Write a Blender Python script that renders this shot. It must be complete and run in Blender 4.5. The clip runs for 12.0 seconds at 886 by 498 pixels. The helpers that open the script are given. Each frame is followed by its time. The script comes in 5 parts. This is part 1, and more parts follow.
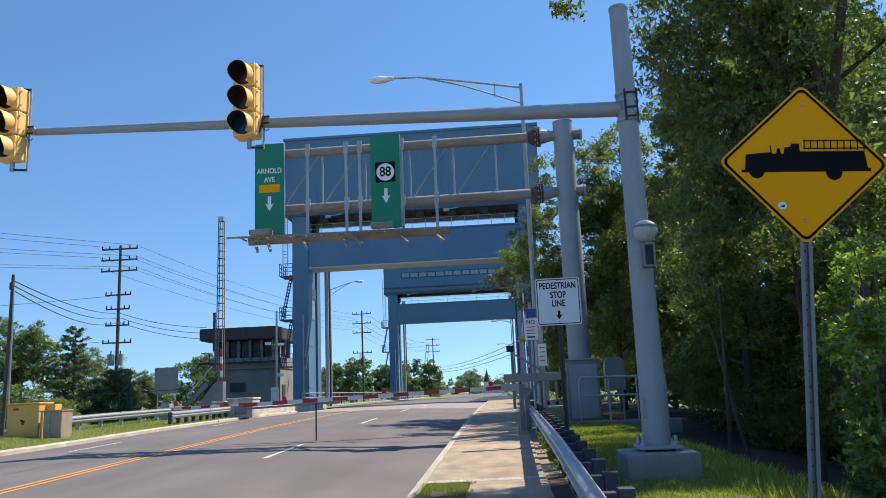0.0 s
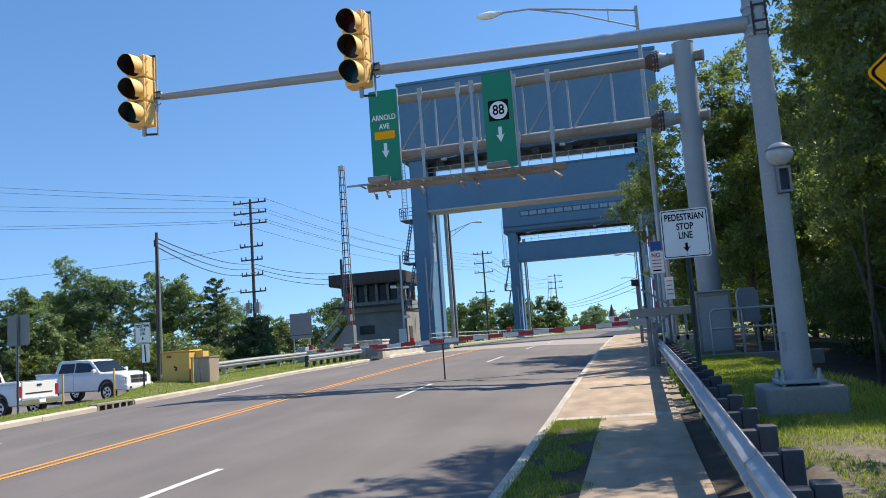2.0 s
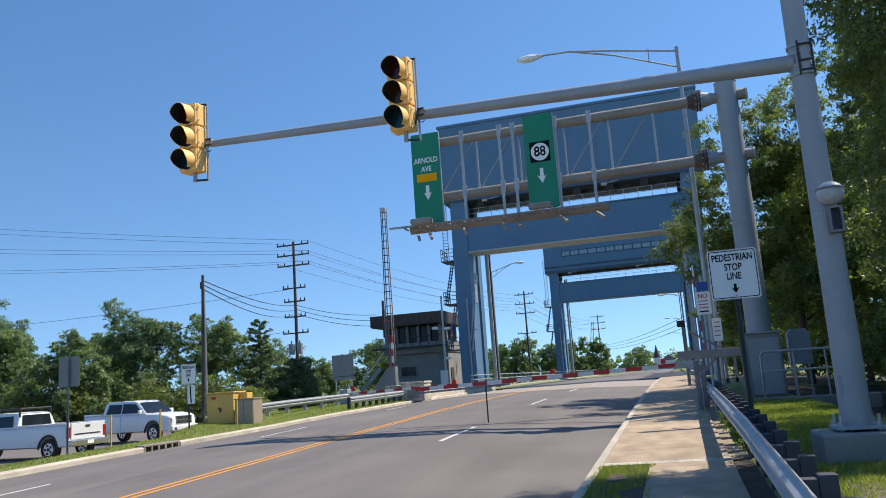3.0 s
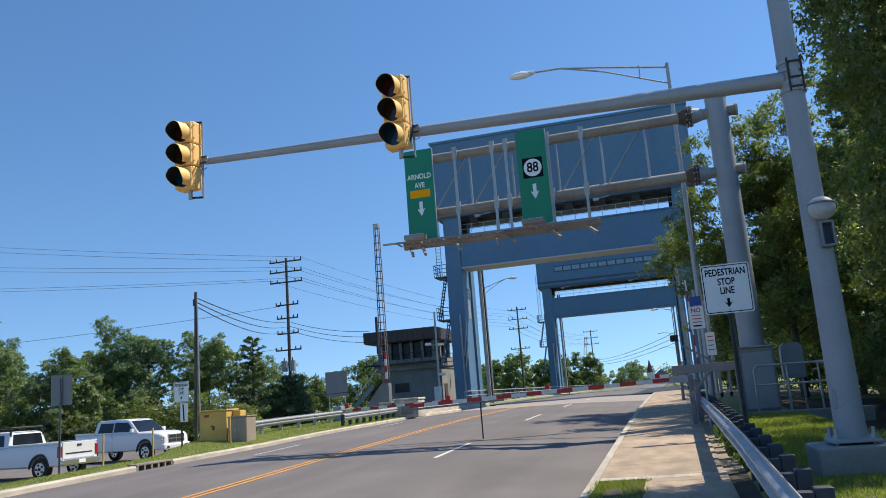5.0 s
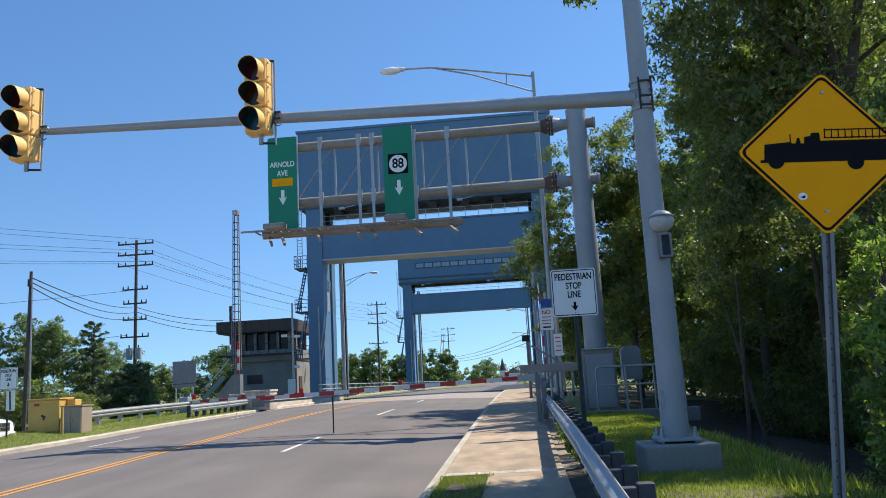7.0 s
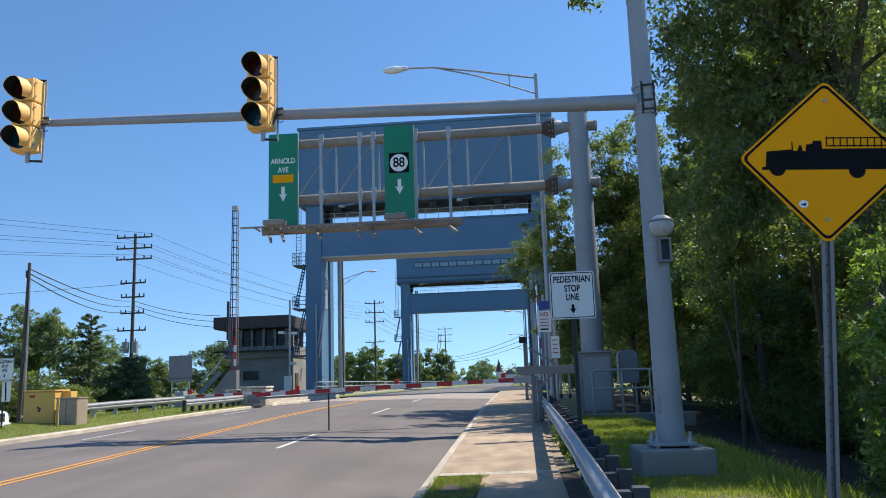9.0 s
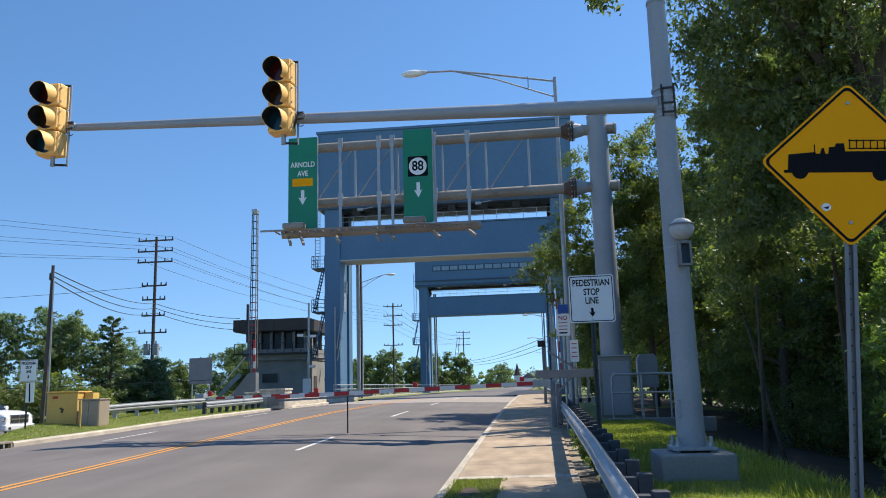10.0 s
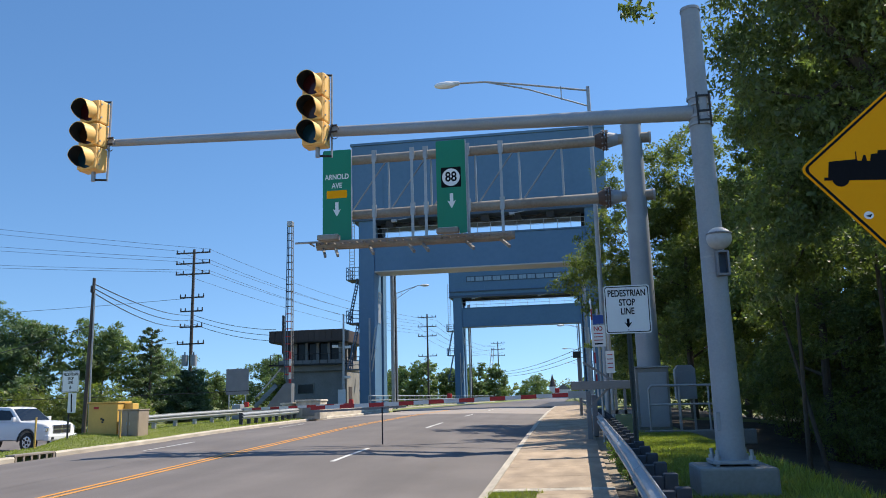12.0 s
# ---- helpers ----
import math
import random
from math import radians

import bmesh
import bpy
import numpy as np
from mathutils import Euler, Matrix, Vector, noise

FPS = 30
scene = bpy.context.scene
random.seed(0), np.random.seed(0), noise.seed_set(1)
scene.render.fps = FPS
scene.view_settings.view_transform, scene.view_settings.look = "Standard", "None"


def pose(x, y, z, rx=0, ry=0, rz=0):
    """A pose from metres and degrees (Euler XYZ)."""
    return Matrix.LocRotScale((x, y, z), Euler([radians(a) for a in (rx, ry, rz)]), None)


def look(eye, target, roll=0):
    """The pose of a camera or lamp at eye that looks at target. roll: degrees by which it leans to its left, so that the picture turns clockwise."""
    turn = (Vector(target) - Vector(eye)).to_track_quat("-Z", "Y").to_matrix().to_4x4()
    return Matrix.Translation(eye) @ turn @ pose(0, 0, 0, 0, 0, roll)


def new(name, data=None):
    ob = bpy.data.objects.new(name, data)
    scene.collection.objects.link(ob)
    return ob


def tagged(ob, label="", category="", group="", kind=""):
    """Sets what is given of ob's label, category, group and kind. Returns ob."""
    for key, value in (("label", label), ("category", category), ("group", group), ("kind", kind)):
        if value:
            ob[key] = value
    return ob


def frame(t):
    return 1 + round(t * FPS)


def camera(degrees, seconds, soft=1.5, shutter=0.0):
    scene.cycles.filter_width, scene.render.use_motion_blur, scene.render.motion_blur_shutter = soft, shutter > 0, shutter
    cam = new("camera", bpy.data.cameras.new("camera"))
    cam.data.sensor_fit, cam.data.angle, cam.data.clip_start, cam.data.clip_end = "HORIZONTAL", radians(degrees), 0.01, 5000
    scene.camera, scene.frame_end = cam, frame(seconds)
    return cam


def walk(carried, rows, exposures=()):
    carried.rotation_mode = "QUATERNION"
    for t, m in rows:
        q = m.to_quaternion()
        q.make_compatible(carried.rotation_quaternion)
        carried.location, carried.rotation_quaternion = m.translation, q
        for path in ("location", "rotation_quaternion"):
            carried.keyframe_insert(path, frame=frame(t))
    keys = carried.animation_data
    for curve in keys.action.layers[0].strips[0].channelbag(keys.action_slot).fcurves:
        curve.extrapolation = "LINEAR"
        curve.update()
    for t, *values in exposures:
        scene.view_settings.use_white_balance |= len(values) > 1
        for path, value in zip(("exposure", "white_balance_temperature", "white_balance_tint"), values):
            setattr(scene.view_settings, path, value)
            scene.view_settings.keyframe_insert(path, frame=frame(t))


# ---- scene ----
cam = camera(59.0, 12.0, soft=0.95)

PATH = [
    (0, (-0.043, -0.124, 1.525), (-0.186, 1.838, 1.888), -2.4),
    (0.5, (-0.018, -0.12, 1.52), (-0.166, 1.85, 1.833), -4.2),
    (1, (-0.006, -0.082, 1.518), (-0.258, 1.891, 1.725), -4.4),
    (1.5, (-0.008, -0.019, 1.543), (-0.34, 1.945, 1.72), -4.3),
    (2, (-0.055, -0.035, 1.563), (-0.508, 1.9, 1.789), -4.1),
    (2.5, (-0.077, -0.05, 1.58), (-0.593, 1.861, 1.873), -3.9),
    (3, (-0.099, -0.067, 1.584), (-0.641, 1.829, 1.92), -4.0),
    (5, (-0.122, -0.12, 1.584), (-0.641, 1.775, 1.958), -4.4),
    (5.5, (-0.109, -0.11, 1.584), (-0.579, 1.798, 1.956), -4.4),
    (6, (-0.09, -0.1, 1.588), (-0.471, 1.829, 1.954), -4.2),
    (6.5, (-0.052, -0.088, 1.6), (-0.32, 1.862, 1.954), -3.7),
    (7, (-0.048, -0.079, 1.586), (-0.228, 1.884, 1.924), -3.1),
    (7.2, (-0.038, -0.08, 1.587), (-0.198, 1.886, 1.919), -3.0),
    (9, (-0.057, -0.084, 1.584), (-0.234, 1.879, 1.922), -1.9),
    (9.5, (-0.062, -0.097, 1.585), (-0.261, 1.863, 1.933), -1.8),
    (10, (-0.067, -0.105, 1.578), (-0.29, 1.852, 1.926), -1.6),
    (10.5, (-0.068, -0.101, 1.572), (-0.314, 1.853, 1.918), -1.5),
    (11, (-0.066, -0.104, 1.578), (-0.339, 1.846, 1.928), -1.4),
    (11.5, (-0.074, -0.11, 1.575), (-0.369, 1.834, 1.94), -1.4),
    (12, (-0.064, -0.094, 1.586), (-0.371, 1.846, 1.963), -1.5),
]
walk(cam, [(t, look(eye, target, roll)) for t, eye, target, roll in PATH],
     exposures=((0, 0.51), (0.5, 0.55), (1.0, 0.62), (1.5, 0.62), (2.0, 0.6), (2.5, 0.5), (3.0, 0.45), (5.0, 0.37), (6.0, 0.42), (7.0, 0.5), (9.0, 0.5), (12.0, 0.47)))
# ---- end of the walk ----

# ---- daylight ----
SUN_WAY = Vector((0.52, 0.38, 0.85)).normalized()      # towards the sun
elev = math.asin(SUN_WAY.z)
azim = math.atan2(SUN_WAY.x, SUN_WAY.y)
world = bpy.data.worlds.new("sky")
scene.world = world
world.use_nodes = True
wn = world.node_tree.nodes
sky = wn.new("ShaderNodeTexSky")
sky.sky_type = "NISHITA"
sky.sun_disc = False
sky.sun_elevation, sky.sun_rotation = elev, azim
sky.altitude, sky.air_density, sky.dust_density, sky.ozone_density = 0, 1.0, 0.1, 2.5
wn["Background"].inputs[1].default_value = 0.132
coord, lift, unit = wn.new("ShaderNodeTexCoord"), wn.new("ShaderNodeVectorMath"), wn.new("ShaderNodeVectorMath")
lift.operation, unit.operation = "ADD", "NORMALIZE"
lift.inputs[1].default_value = (0, 0, 0.13)                # a clear, dry horizon
world.node_tree.links.new(coord.outputs["Generated"], lift.inputs[0])
world.node_tree.links.new(lift.outputs[0], unit.inputs[0])
world.node_tree.links.new(unit.outputs[0], sky.inputs["Vector"])
tone = wn.new("ShaderNodeHueSaturation")
tone.inputs["Saturation"].default_value = 1.18
world.node_tree.links.new(sky.outputs[0], tone.inputs["Color"])
world.node_tree.links.new(tone.outputs[0], wn["Background"].inputs[0])
lamp = bpy.data.lights.new("sun", "SUN")
lamp.energy, lamp.angle, lamp.color = 4.6, radians(0.53), (1.0, 0.91, 0.77)
sun = new("sun", lamp)
sun.matrix_world = look(SUN_WAY * 60, (0, 0, 0))


# ---- materials ----
def mat(name, a, b=None, rough=0.7, metal=0.0, fine=40.0, coarse=1.5, bump=0.15, mix=0.5, spec=0.5, island=0.0, piece=0.0):
    """Two colours mixed by noise at two scales, with a fine relief."""
    b = b or tuple(c * 0.75 for c in a)
    m = bpy.data.materials.new(name)
    m.use_nodes = True
    n, l = m.node_tree.nodes, m.node_tree.links
    p = n["Principled BSDF"]
    p.inputs["Roughness"].default_value, p.inputs["Metallic"].default_value = rough, metal
    p.inputs["Specular IOR Level"].default_value = spec
    co = n.new("ShaderNodeTexCoord")
    big, small = n.new("ShaderNodeTexNoise"), n.new("ShaderNodeTexNoise")
    big.inputs["Scale"].default_value, big.inputs["Detail"].default_value = coarse, 5
    small.inputs["Scale"].default_value, small.inputs["Detail"].default_value = fine, 3
    for t in (big, small):
        l.new(co.outputs["Object"], t.inputs["Vector"])
    add = n.new("ShaderNodeMath")
    add.operation = "MULTIPLY_ADD"
    l.new(small.outputs[0], add.inputs[0])
    add.inputs[1].default_value = 0.5
    l.new(big.outputs[0], add.inputs[2])
    ramp = n.new("ShaderNodeMapRange")
    ramp.inputs["From Min"].default_value, ramp.inputs["From Max"].default_value = 0.75 - mix / 2, 0.75 + mix / 2
    l.new(add.outputs[0], ramp.inputs["Value"])
    col = n.new("ShaderNodeMix")
    col.data_type = "RGBA"
    col.inputs[6].default_value, col.inputs[7].default_value = (*a, 1), (*b, 1)
    l.new(ramp.outputs[0], col.inputs[0])
    out = col.outputs[2]
    if island or piece:
        hsv = n.new("ShaderNodeHueSaturation")
        r = n.new("ShaderNodeMapRange")
        amount = island or piece
        r.inputs["To Min"].default_value, r.inputs["To Max"].default_value = 1 - amount, 1 + amount
        if island:
            l.new(n.new("ShaderNodeNewGeometry").outputs["Random Per Island"], r.inputs["Value"])
        else:
            l.new(n.new("ShaderNodeObjectInfo").outputs["Random"], r.inputs["Value"])
        l.new(r.outputs[0], hsv.inputs["Value"])
        l.new(out, hsv.inputs["Color"])
        out = hsv.outputs[0]
    l.new(out, p.inputs["Base Color"])
    if bump:
        bn = n.new("ShaderNodeBump")
        bn.inputs["Strength"].default_value, bn.inputs["Distance"].default_value = bump, 0.01
        l.new(small.outputs[0], bn.inputs["Height"])
        l.new(bn.outputs[0], p.inputs["Normal"])
    return m


def leaf_mat(name, a, b, through_=0.45):
    m = mat(name, a, b, rough=0.46, fine=3.0, coarse=0.8, bump=0, mix=0.4, spec=0.5, island=0.35)
    n, l = m.node_tree.nodes, m.node_tree.links
    p, o = n["Principled BSDF"], n["Material Output"]
    src = p.inputs["Base Color"].links[0].from_socket
    tr = n.new("ShaderNodeBsdfTranslucent")
    warm = n.new("ShaderNodeMix")
    warm.data_type, warm.blend_type = "RGBA", "MULTIPLY"
    warm.inputs[0].default_value = 1.0
    warm.inputs[7].default_value = (1.1, 1.3, 0.5, 1)
    l.new(src, warm.inputs[6])
    l.new(warm.outputs[2], tr.inputs["Color"])
    mixer = n.new("ShaderNodeMixShader")
    mixer.inputs[0].default_value = through_
    l.new(p.outputs[0], mixer.inputs[1])
    l.new(tr.outputs[0], mixer.inputs[2])
    l.new(mixer.outputs[0], o.inputs["Surface"])
    return m


def streaked(m, scale, a, b):
    """Adds long faint streaks along y and blotches to a material's colour."""
    n, l = m.node_tree.nodes, m.node_tree.links
    p = n["Principled BSDF"]
    src = p.inputs["Base Color"].links[0].from_socket
    co, mp, no = n.new("ShaderNodeTexCoord"), n.new("ShaderNodeMapping"), n.new("ShaderNodeTexNoise")
    mp.inputs["Scale"].default_value = scale
    no.inputs["Scale"].default_value, no.inputs["Detail"].default_value = 1.0, 6
    l.new(co.outputs["Object"], mp.inputs["Vector"])
    l.new(mp.outputs[0], no.inputs["Vector"])
    r = n.new("ShaderNodeMapRange")
    r.inputs["From Min"].default_value, r.inputs["From Max"].default_value = 0.35, 0.65
    r.inputs["To Min"].default_value, r.inputs["To Max"].default_value = a, b
    l.new(no.outputs[0], r.inputs["Value"])
    h = n.new("ShaderNodeHueSaturation")
    l.new(r.outputs[0], h.inputs["Value"])
    l.new(src, h.inputs["Color"])
    l.new(h.outputs[0], p.inputs["Base Color"])
    return m


ASPHALT = mat("asphalt", (0.180, 0.159, 0.149), (0.131, 0.116, 0.109), 0.85, fine=55, coarse=0.35, bump=0.35, mix=0.7)
CONCRETE = mat("concrete", (0.46, 0.35, 0.245), (0.33, 0.255, 0.185), 0.9, fine=30, coarse=0.9, bump=0.25, piece=0.07)
KERB = mat("kerb_concrete", (0.62, 0.55, 0.45), (0.44, 0.39, 0.32), 0.9, fine=30, coarse=1.2, bump=0.25)
BLOCK = mat("grey_concrete", (0.30, 0.29, 0.27), (0.21, 0.205, 0.19), 0.9, fine=25, coarse=1.6, bump=0.3)
WALL = mat("wall_concrete", (0.30, 0.29, 0.27), (0.19, 0.185, 0.175), 0.9, fine=8, coarse=0.6, bump=0.2)
streaked(ASPHALT, (1.1, 0.10, 1), 0.9, 1.09)
streaked(ASPHALT, (0.35, 0.3, 1), 0.9, 1.08)
streaked(CONCRETE, (2.5, 1.3, 1), 0.8, 1.12)
streaked(KERB, (6, 0.8, 3), 0.75, 1.1)
APPROACH = mat("approach_concrete", (0.38, 0.325, 0.285), (0.28, 0.245, 0.218), 0.88, fine=30, coarse=0.6, bump=0.2, mix=0.7)
TAR = mat("crack_filler", (0.10, 0.093, 0.087), (0.075, 0.07, 0.065), 0.7)
WHITE_LINE = mat("white_line_paint", (0.72, 0.71, 0.68), (0.45, 0.44, 0.42), 0.7, fine=25, coarse=2.0, mix=0.9)
YELLOW_LINE = mat("yellow_line_paint", (0.80, 0.345, 0.05), (0.56, 0.25, 0.045), 0.7, fine=25, coarse=2.0, mix=0.9)
EARTH = mat("dry_earth", (0.34, 0.27, 0.19), (0.20, 0.16, 0.115), 0.95, fine=16, coarse=1.8, bump=0.4)
# Soil brown, darkened to hold the shade below rail and trees.
SHADED_SOIL = mat("shaded_soil", (0.085, 0.066, 0.048), (0.04, 0.032, 0.024), 0.95, fine=14, coarse=1.5, bump=0.5)
LITTER = mat("leaf_litter_earth", (0.20, 0.17, 0.13), (0.085, 0.07, 0.055), 0.95, fine=22, coarse=2.4, bump=0.5, mix=0.4)
TURF = mat("turf", (0.20, 0.22, 0.065), (0.12, 0.14, 0.045), 0.95, fine=9, coarse=0.7, bump=0.5)
GRASS = leaf_mat("grass_blade", (0.34, 0.36, 0.085), (0.22, 0.26, 0.055), 0.42)
# Lighter leaf green; its brightness stands for sun on the foliage.
LEAF_SUN = leaf_mat("leaf_sunlit_green", (0.26, 0.33, 0.09), (0.15, 0.21, 0.06), 0.52)
LEAF_MID = leaf_mat("leaf_green", (0.25, 0.275, 0.095), (0.11, 0.145, 0.058), 0.5)
# A little darker than LEAF_MID: shade put into the leaf colour.
LEAF_SHADED = leaf_mat("leaf_shaded_green", (0.235, 0.26, 0.10), (0.115, 0.145, 0.06), 0.5)
LEAF_OLIVE = leaf_mat("leaf_olive_green", (0.235, 0.295, 0.15), (0.12, 0.17, 0.09), 0.48)
LEAF_COOL = leaf_mat("leaf_grey_green", (0.20, 0.27, 0.145), (0.10, 0.15, 0.085), 0.44)
NEEDLE = leaf_mat("pine_needle", (0.13, 0.175, 0.085), (0.075, 0.115, 0.055), 0.3)
BARK = mat("bark", (0.12, 0.095, 0.07), (0.06, 0.05, 0.04), 0.95, fine=18, coarse=3, bump=0.8)
GALV = mat("galvanised_steel", (0.44, 0.45, 0.46), (0.33, 0.34, 0.35), 0.5, 0.55, fine=22, coarse=2.5, bump=0.06)
POLE_GREY = mat("grey_painted_pole", (0.36, 0.38, 0.405), (0.28, 0.30, 0.325), 0.55, 0.15, fine=35, coarse=1.2, bump=0.08)
RAIL_STEEL = mat("guard_rail_steel", (0.50, 0.52, 0.54), (0.38, 0.40, 0.42), 0.42, 0.5, fine=16, coarse=1.5, bump=0.05)
WEATHERED = mat("weathered_truss_steel", (0.36, 0.33, 0.29), (0.24, 0.20, 0.165), 0.7, 0.25, fine=14, coarse=1.0, bump=0.15)
POST_GREEN = mat("dark_green_post", (0.07, 0.085, 0.08), (0.05, 0.06, 0.058), 0.6, 0.2)
RUST = mat("rusty_brown_steel", (0.15, 0.10, 0.08), (0.09, 0.06, 0.05), 0.8, 0.2, fine=14, coarse=2)
SOFFIT_LIT = mat("lit_soffit_steel", (0.46, 0.47, 0.46), (0.40, 0.41, 0.40), 0.7, fine=3, coarse=0.3, bump=0.02)
DOME = mat("grey_white_plastic", (0.50, 0.51, 0.52), (0.38, 0.39, 0.40), 0.45, fine=20, coarse=5)
POST_DARK = mat("dark_guard_rail_post", (0.05, 0.056, 0.07), (0.028, 0.032, 0.042), 0.6, fine=20, coarse=4, bump=0.3)
BLUE = mat("blue_bridge_paint", (0.105, 0.205, 0.325), (0.082, 0.172, 0.28), 0.55, fine=2.5, coarse=0.15, bump=0.03, spec=0.35)
PANE_BLUE = mat("pale_blue_pane", (0.26, 0.37, 0.47), (0.20, 0.30, 0.40), 0.4, fine=6, coarse=0.6, bump=0.02)
BLUE_DARK = mat("dark_blue_steel", (0.06, 0.11, 0.17), (0.04, 0.07, 0.11), 0.6, fine=5, coarse=0.5)
MACHINE = mat("dark_machinery", (0.05, 0.05, 0.052), (0.025, 0.025, 0.027), 0.6, 0.3, fine=6, coarse=1.0)
SIGN_GREEN = mat("green_sign_sheeting", (0.0, 0.235, 0.13), (0.0, 0.205, 0.112), 0.5, fine=30, coarse=1, bump=0)
SIGN_YELLOW = mat("yellow_sign_sheeting", (1.0, 0.40, 0.0), (0.97, 0.37, 0.0), 0.6, fine=50, coarse=2, bump=0.02, spec=0.15)
SIGN_WHITE = mat("white_sign_sheeting", (0.88, 0.88, 0.88), (0.82, 0.82, 0.81), 0.5, fine=30, coarse=3, bump=0.02)
SIGN_BLACK = mat("black_sign_ink", (0.006, 0.006, 0.008), (0.01, 0.01, 0.012), 0.7, bump=0, spec=0.12)
SIGN_BLUE = mat("blue_sign_sheeting", (0.02, 0.08, 0.36), (0.02, 0.07, 0.3), 0.5, bump=0)
SIGN_BACK = mat("bare_aluminium", (0.24, 0.24, 0.25), (0.19, 0.19, 0.20), 0.55, 0.4, fine=20, coarse=2)
SIGNAL_YELLOW = mat("yellow_signal_paint", (0.98, 0.60, 0.20), (0.93, 0.54, 0.16), 0.5, fine=30, coarse=3, bump=0.04)
BLACK = mat("matt_black", (0.014, 0.014, 0.015), (0.022, 0.022, 0.022), 0.75, bump=0)
LENS_RED = mat("dark_red_lens", (0.06, 0.008, 0.008), (0.04, 0.006, 0.006), 0.15, bump=0)
LENS_AMBER = mat("dark_amber_lens", (0.055, 0.02, 0.006), (0.04, 0.015, 0.005), 0.15, bump=0)
LENS_GREEN = mat("dark_green_lens", (0.008, 0.045, 0.06), (0.006, 0.03, 0.045), 0.15, bump=0)
RED = mat("red_gate_paint", (0.52, 0.025, 0.025), (0.40, 0.02, 0.02), 0.5, fine=20, coarse=2, bump=0.05)
WHITE = mat("white_paint", (0.78, 0.77, 0.75), (0.62, 0.61, 0.59), 0.5, fine=20, coarse=2, bump=0.05)
BROWN = mat("brown_metal_fascia", (0.075, 0.05, 0.042), (0.055, 0.038, 0.032), 0.6, fine=10, coarse=0.5)
WOOD_POLE = mat("weathered_pole_wood", (0.105, 0.088, 0.078), (0.065, 0.055, 0.05), 0.9, fine=25, coarse=2, bump=0.4)
CABLE = mat("black_cable", (0.02, 0.02, 0.022), (0.03, 0.03, 0.03), 0.6, bump=0)
BOX_YELLOW = mat("yellow_cabinet_paint", (0.72, 0.45, 0.11), (0.60, 0.37, 0.09), 0.55, fine=15, coarse=1.5)
BOX_TAN = mat("tan_cabinet_paint", (0.36, 0.29, 0.22), (0.29, 0.235, 0.18), 0.6, fine=15, coarse=1.5)
CAR_WHITE = mat("white_car_paint", (0.74, 0.74, 0.75), (0.70, 0.70, 0.71), 0.25, fine=60, coarse=0.5, bump=0)
CAR_GLASS = mat("tinted_car_glass", (0.012, 0.016, 0.02), (0.016, 0.02, 0.025), 0.06, bump=0)
RUBBER = mat("tyre_rubber", (0.02, 0.02, 0.02), (0.03, 0.03, 0.03), 0.85, fine=60, coarse=4)
CHROME = mat("chrome", (0.6, 0.6, 0.62), (0.5, 0.5, 0.52), 0.2, 0.9, bump=0)
TAIL_RED = mat("tail_lamp_red", (0.35, 0.01, 0.012), (0.25, 0.01, 0.01), 0.2, bump=0)
WINDOW = mat("dark_window_glass", (0.012, 0.015, 0.018), (0.02, 0.024, 0.028), 0.12, bump=0, spec=0.2)
ROOF = mat("grey_shingle", (0.2, 0.2, 0.21), (0.13, 0.13, 0.14), 0.9, fine=6, coarse=1)


# ---- mesh helpers ----
def thing(name, loc, label, category, group="", turn=0.0):
    ob = new(name)
    ob.empty_display_size = 0.2
    ob.matrix_world = pose(*loc, 0, 0, turn)
    return tagged(ob, label, category, group)


def part(name, bm, material, parent, label="", smooth=False):
    me = bpy.data.meshes.new(name)
    bmesh.ops.recalc_face_normals(bm, faces=bm.faces)
    bm.to_mesh(me)
    bm.free()
    me.materials.append(material)
    if smooth:
        me.shade_smooth()
        me.set_sharp_from_angle(angle=radians(40))
    ob = new(name, me)
    ob.parent = parent
    if label:
        tagged(ob, label)
    return ob


def box(x, y, z, sx, sy, sz, bevel=0.0, bm=None):
    """A box with its middle at x, y, z."""
    bm = bm or bmesh.new()
    g = bmesh.ops.create_cube(bm, size=1, matrix=Matrix.LocRotScale((x, y, z), None, (sx, sy, sz)))
    if bevel:
        es = list({e for v in g["verts"] for e in v.link_edges})
        bmesh.ops.bevel(bm, geom=es, offset=bevel, segments=2, affect="EDGES", profile=0.5)
    return bm


def span(x0, x1, y0, y1, z0, z1, bevel=0.0, bm=None):
    return box((x0 + x1) / 2, (y0 + y1) / 2, (z0 + z1) / 2, abs(x1 - x0), abs(y1 - y0), abs(z1 - z0), bevel, bm)


def tube(p, q, r, r2=None, seg=12, bm=None):
    bm = bm or bmesh.new()
    p, q = Vector(p), Vector(q)
    d = q - p
    m = Matrix.Translation((p + q) / 2) @ d.to_track_quat("Z", "Y").to_matrix().to_4x4()
    bmesh.ops.create_cone(bm, cap_ends=True, segments=seg, radius1=r, radius2=r if r2 is None else r2, depth=d.length, matrix=m)
    return bm


def bar(p, q, w, h, bm=None):
    """A straight bar of rectangular section from p to q."""
    bm = bm or bmesh.new()
    p, q = Vector(p), Vector(q)
    d = q - p
    m = Matrix.Translation((p + q) / 2) @ d.to_track_quat("Z", "Y").to_matrix().to_4x4() @ Matrix.Diagonal((w, h, d.length, 1))
    bmesh.ops.create_cube(bm, size=1, matrix=m)
    return bm


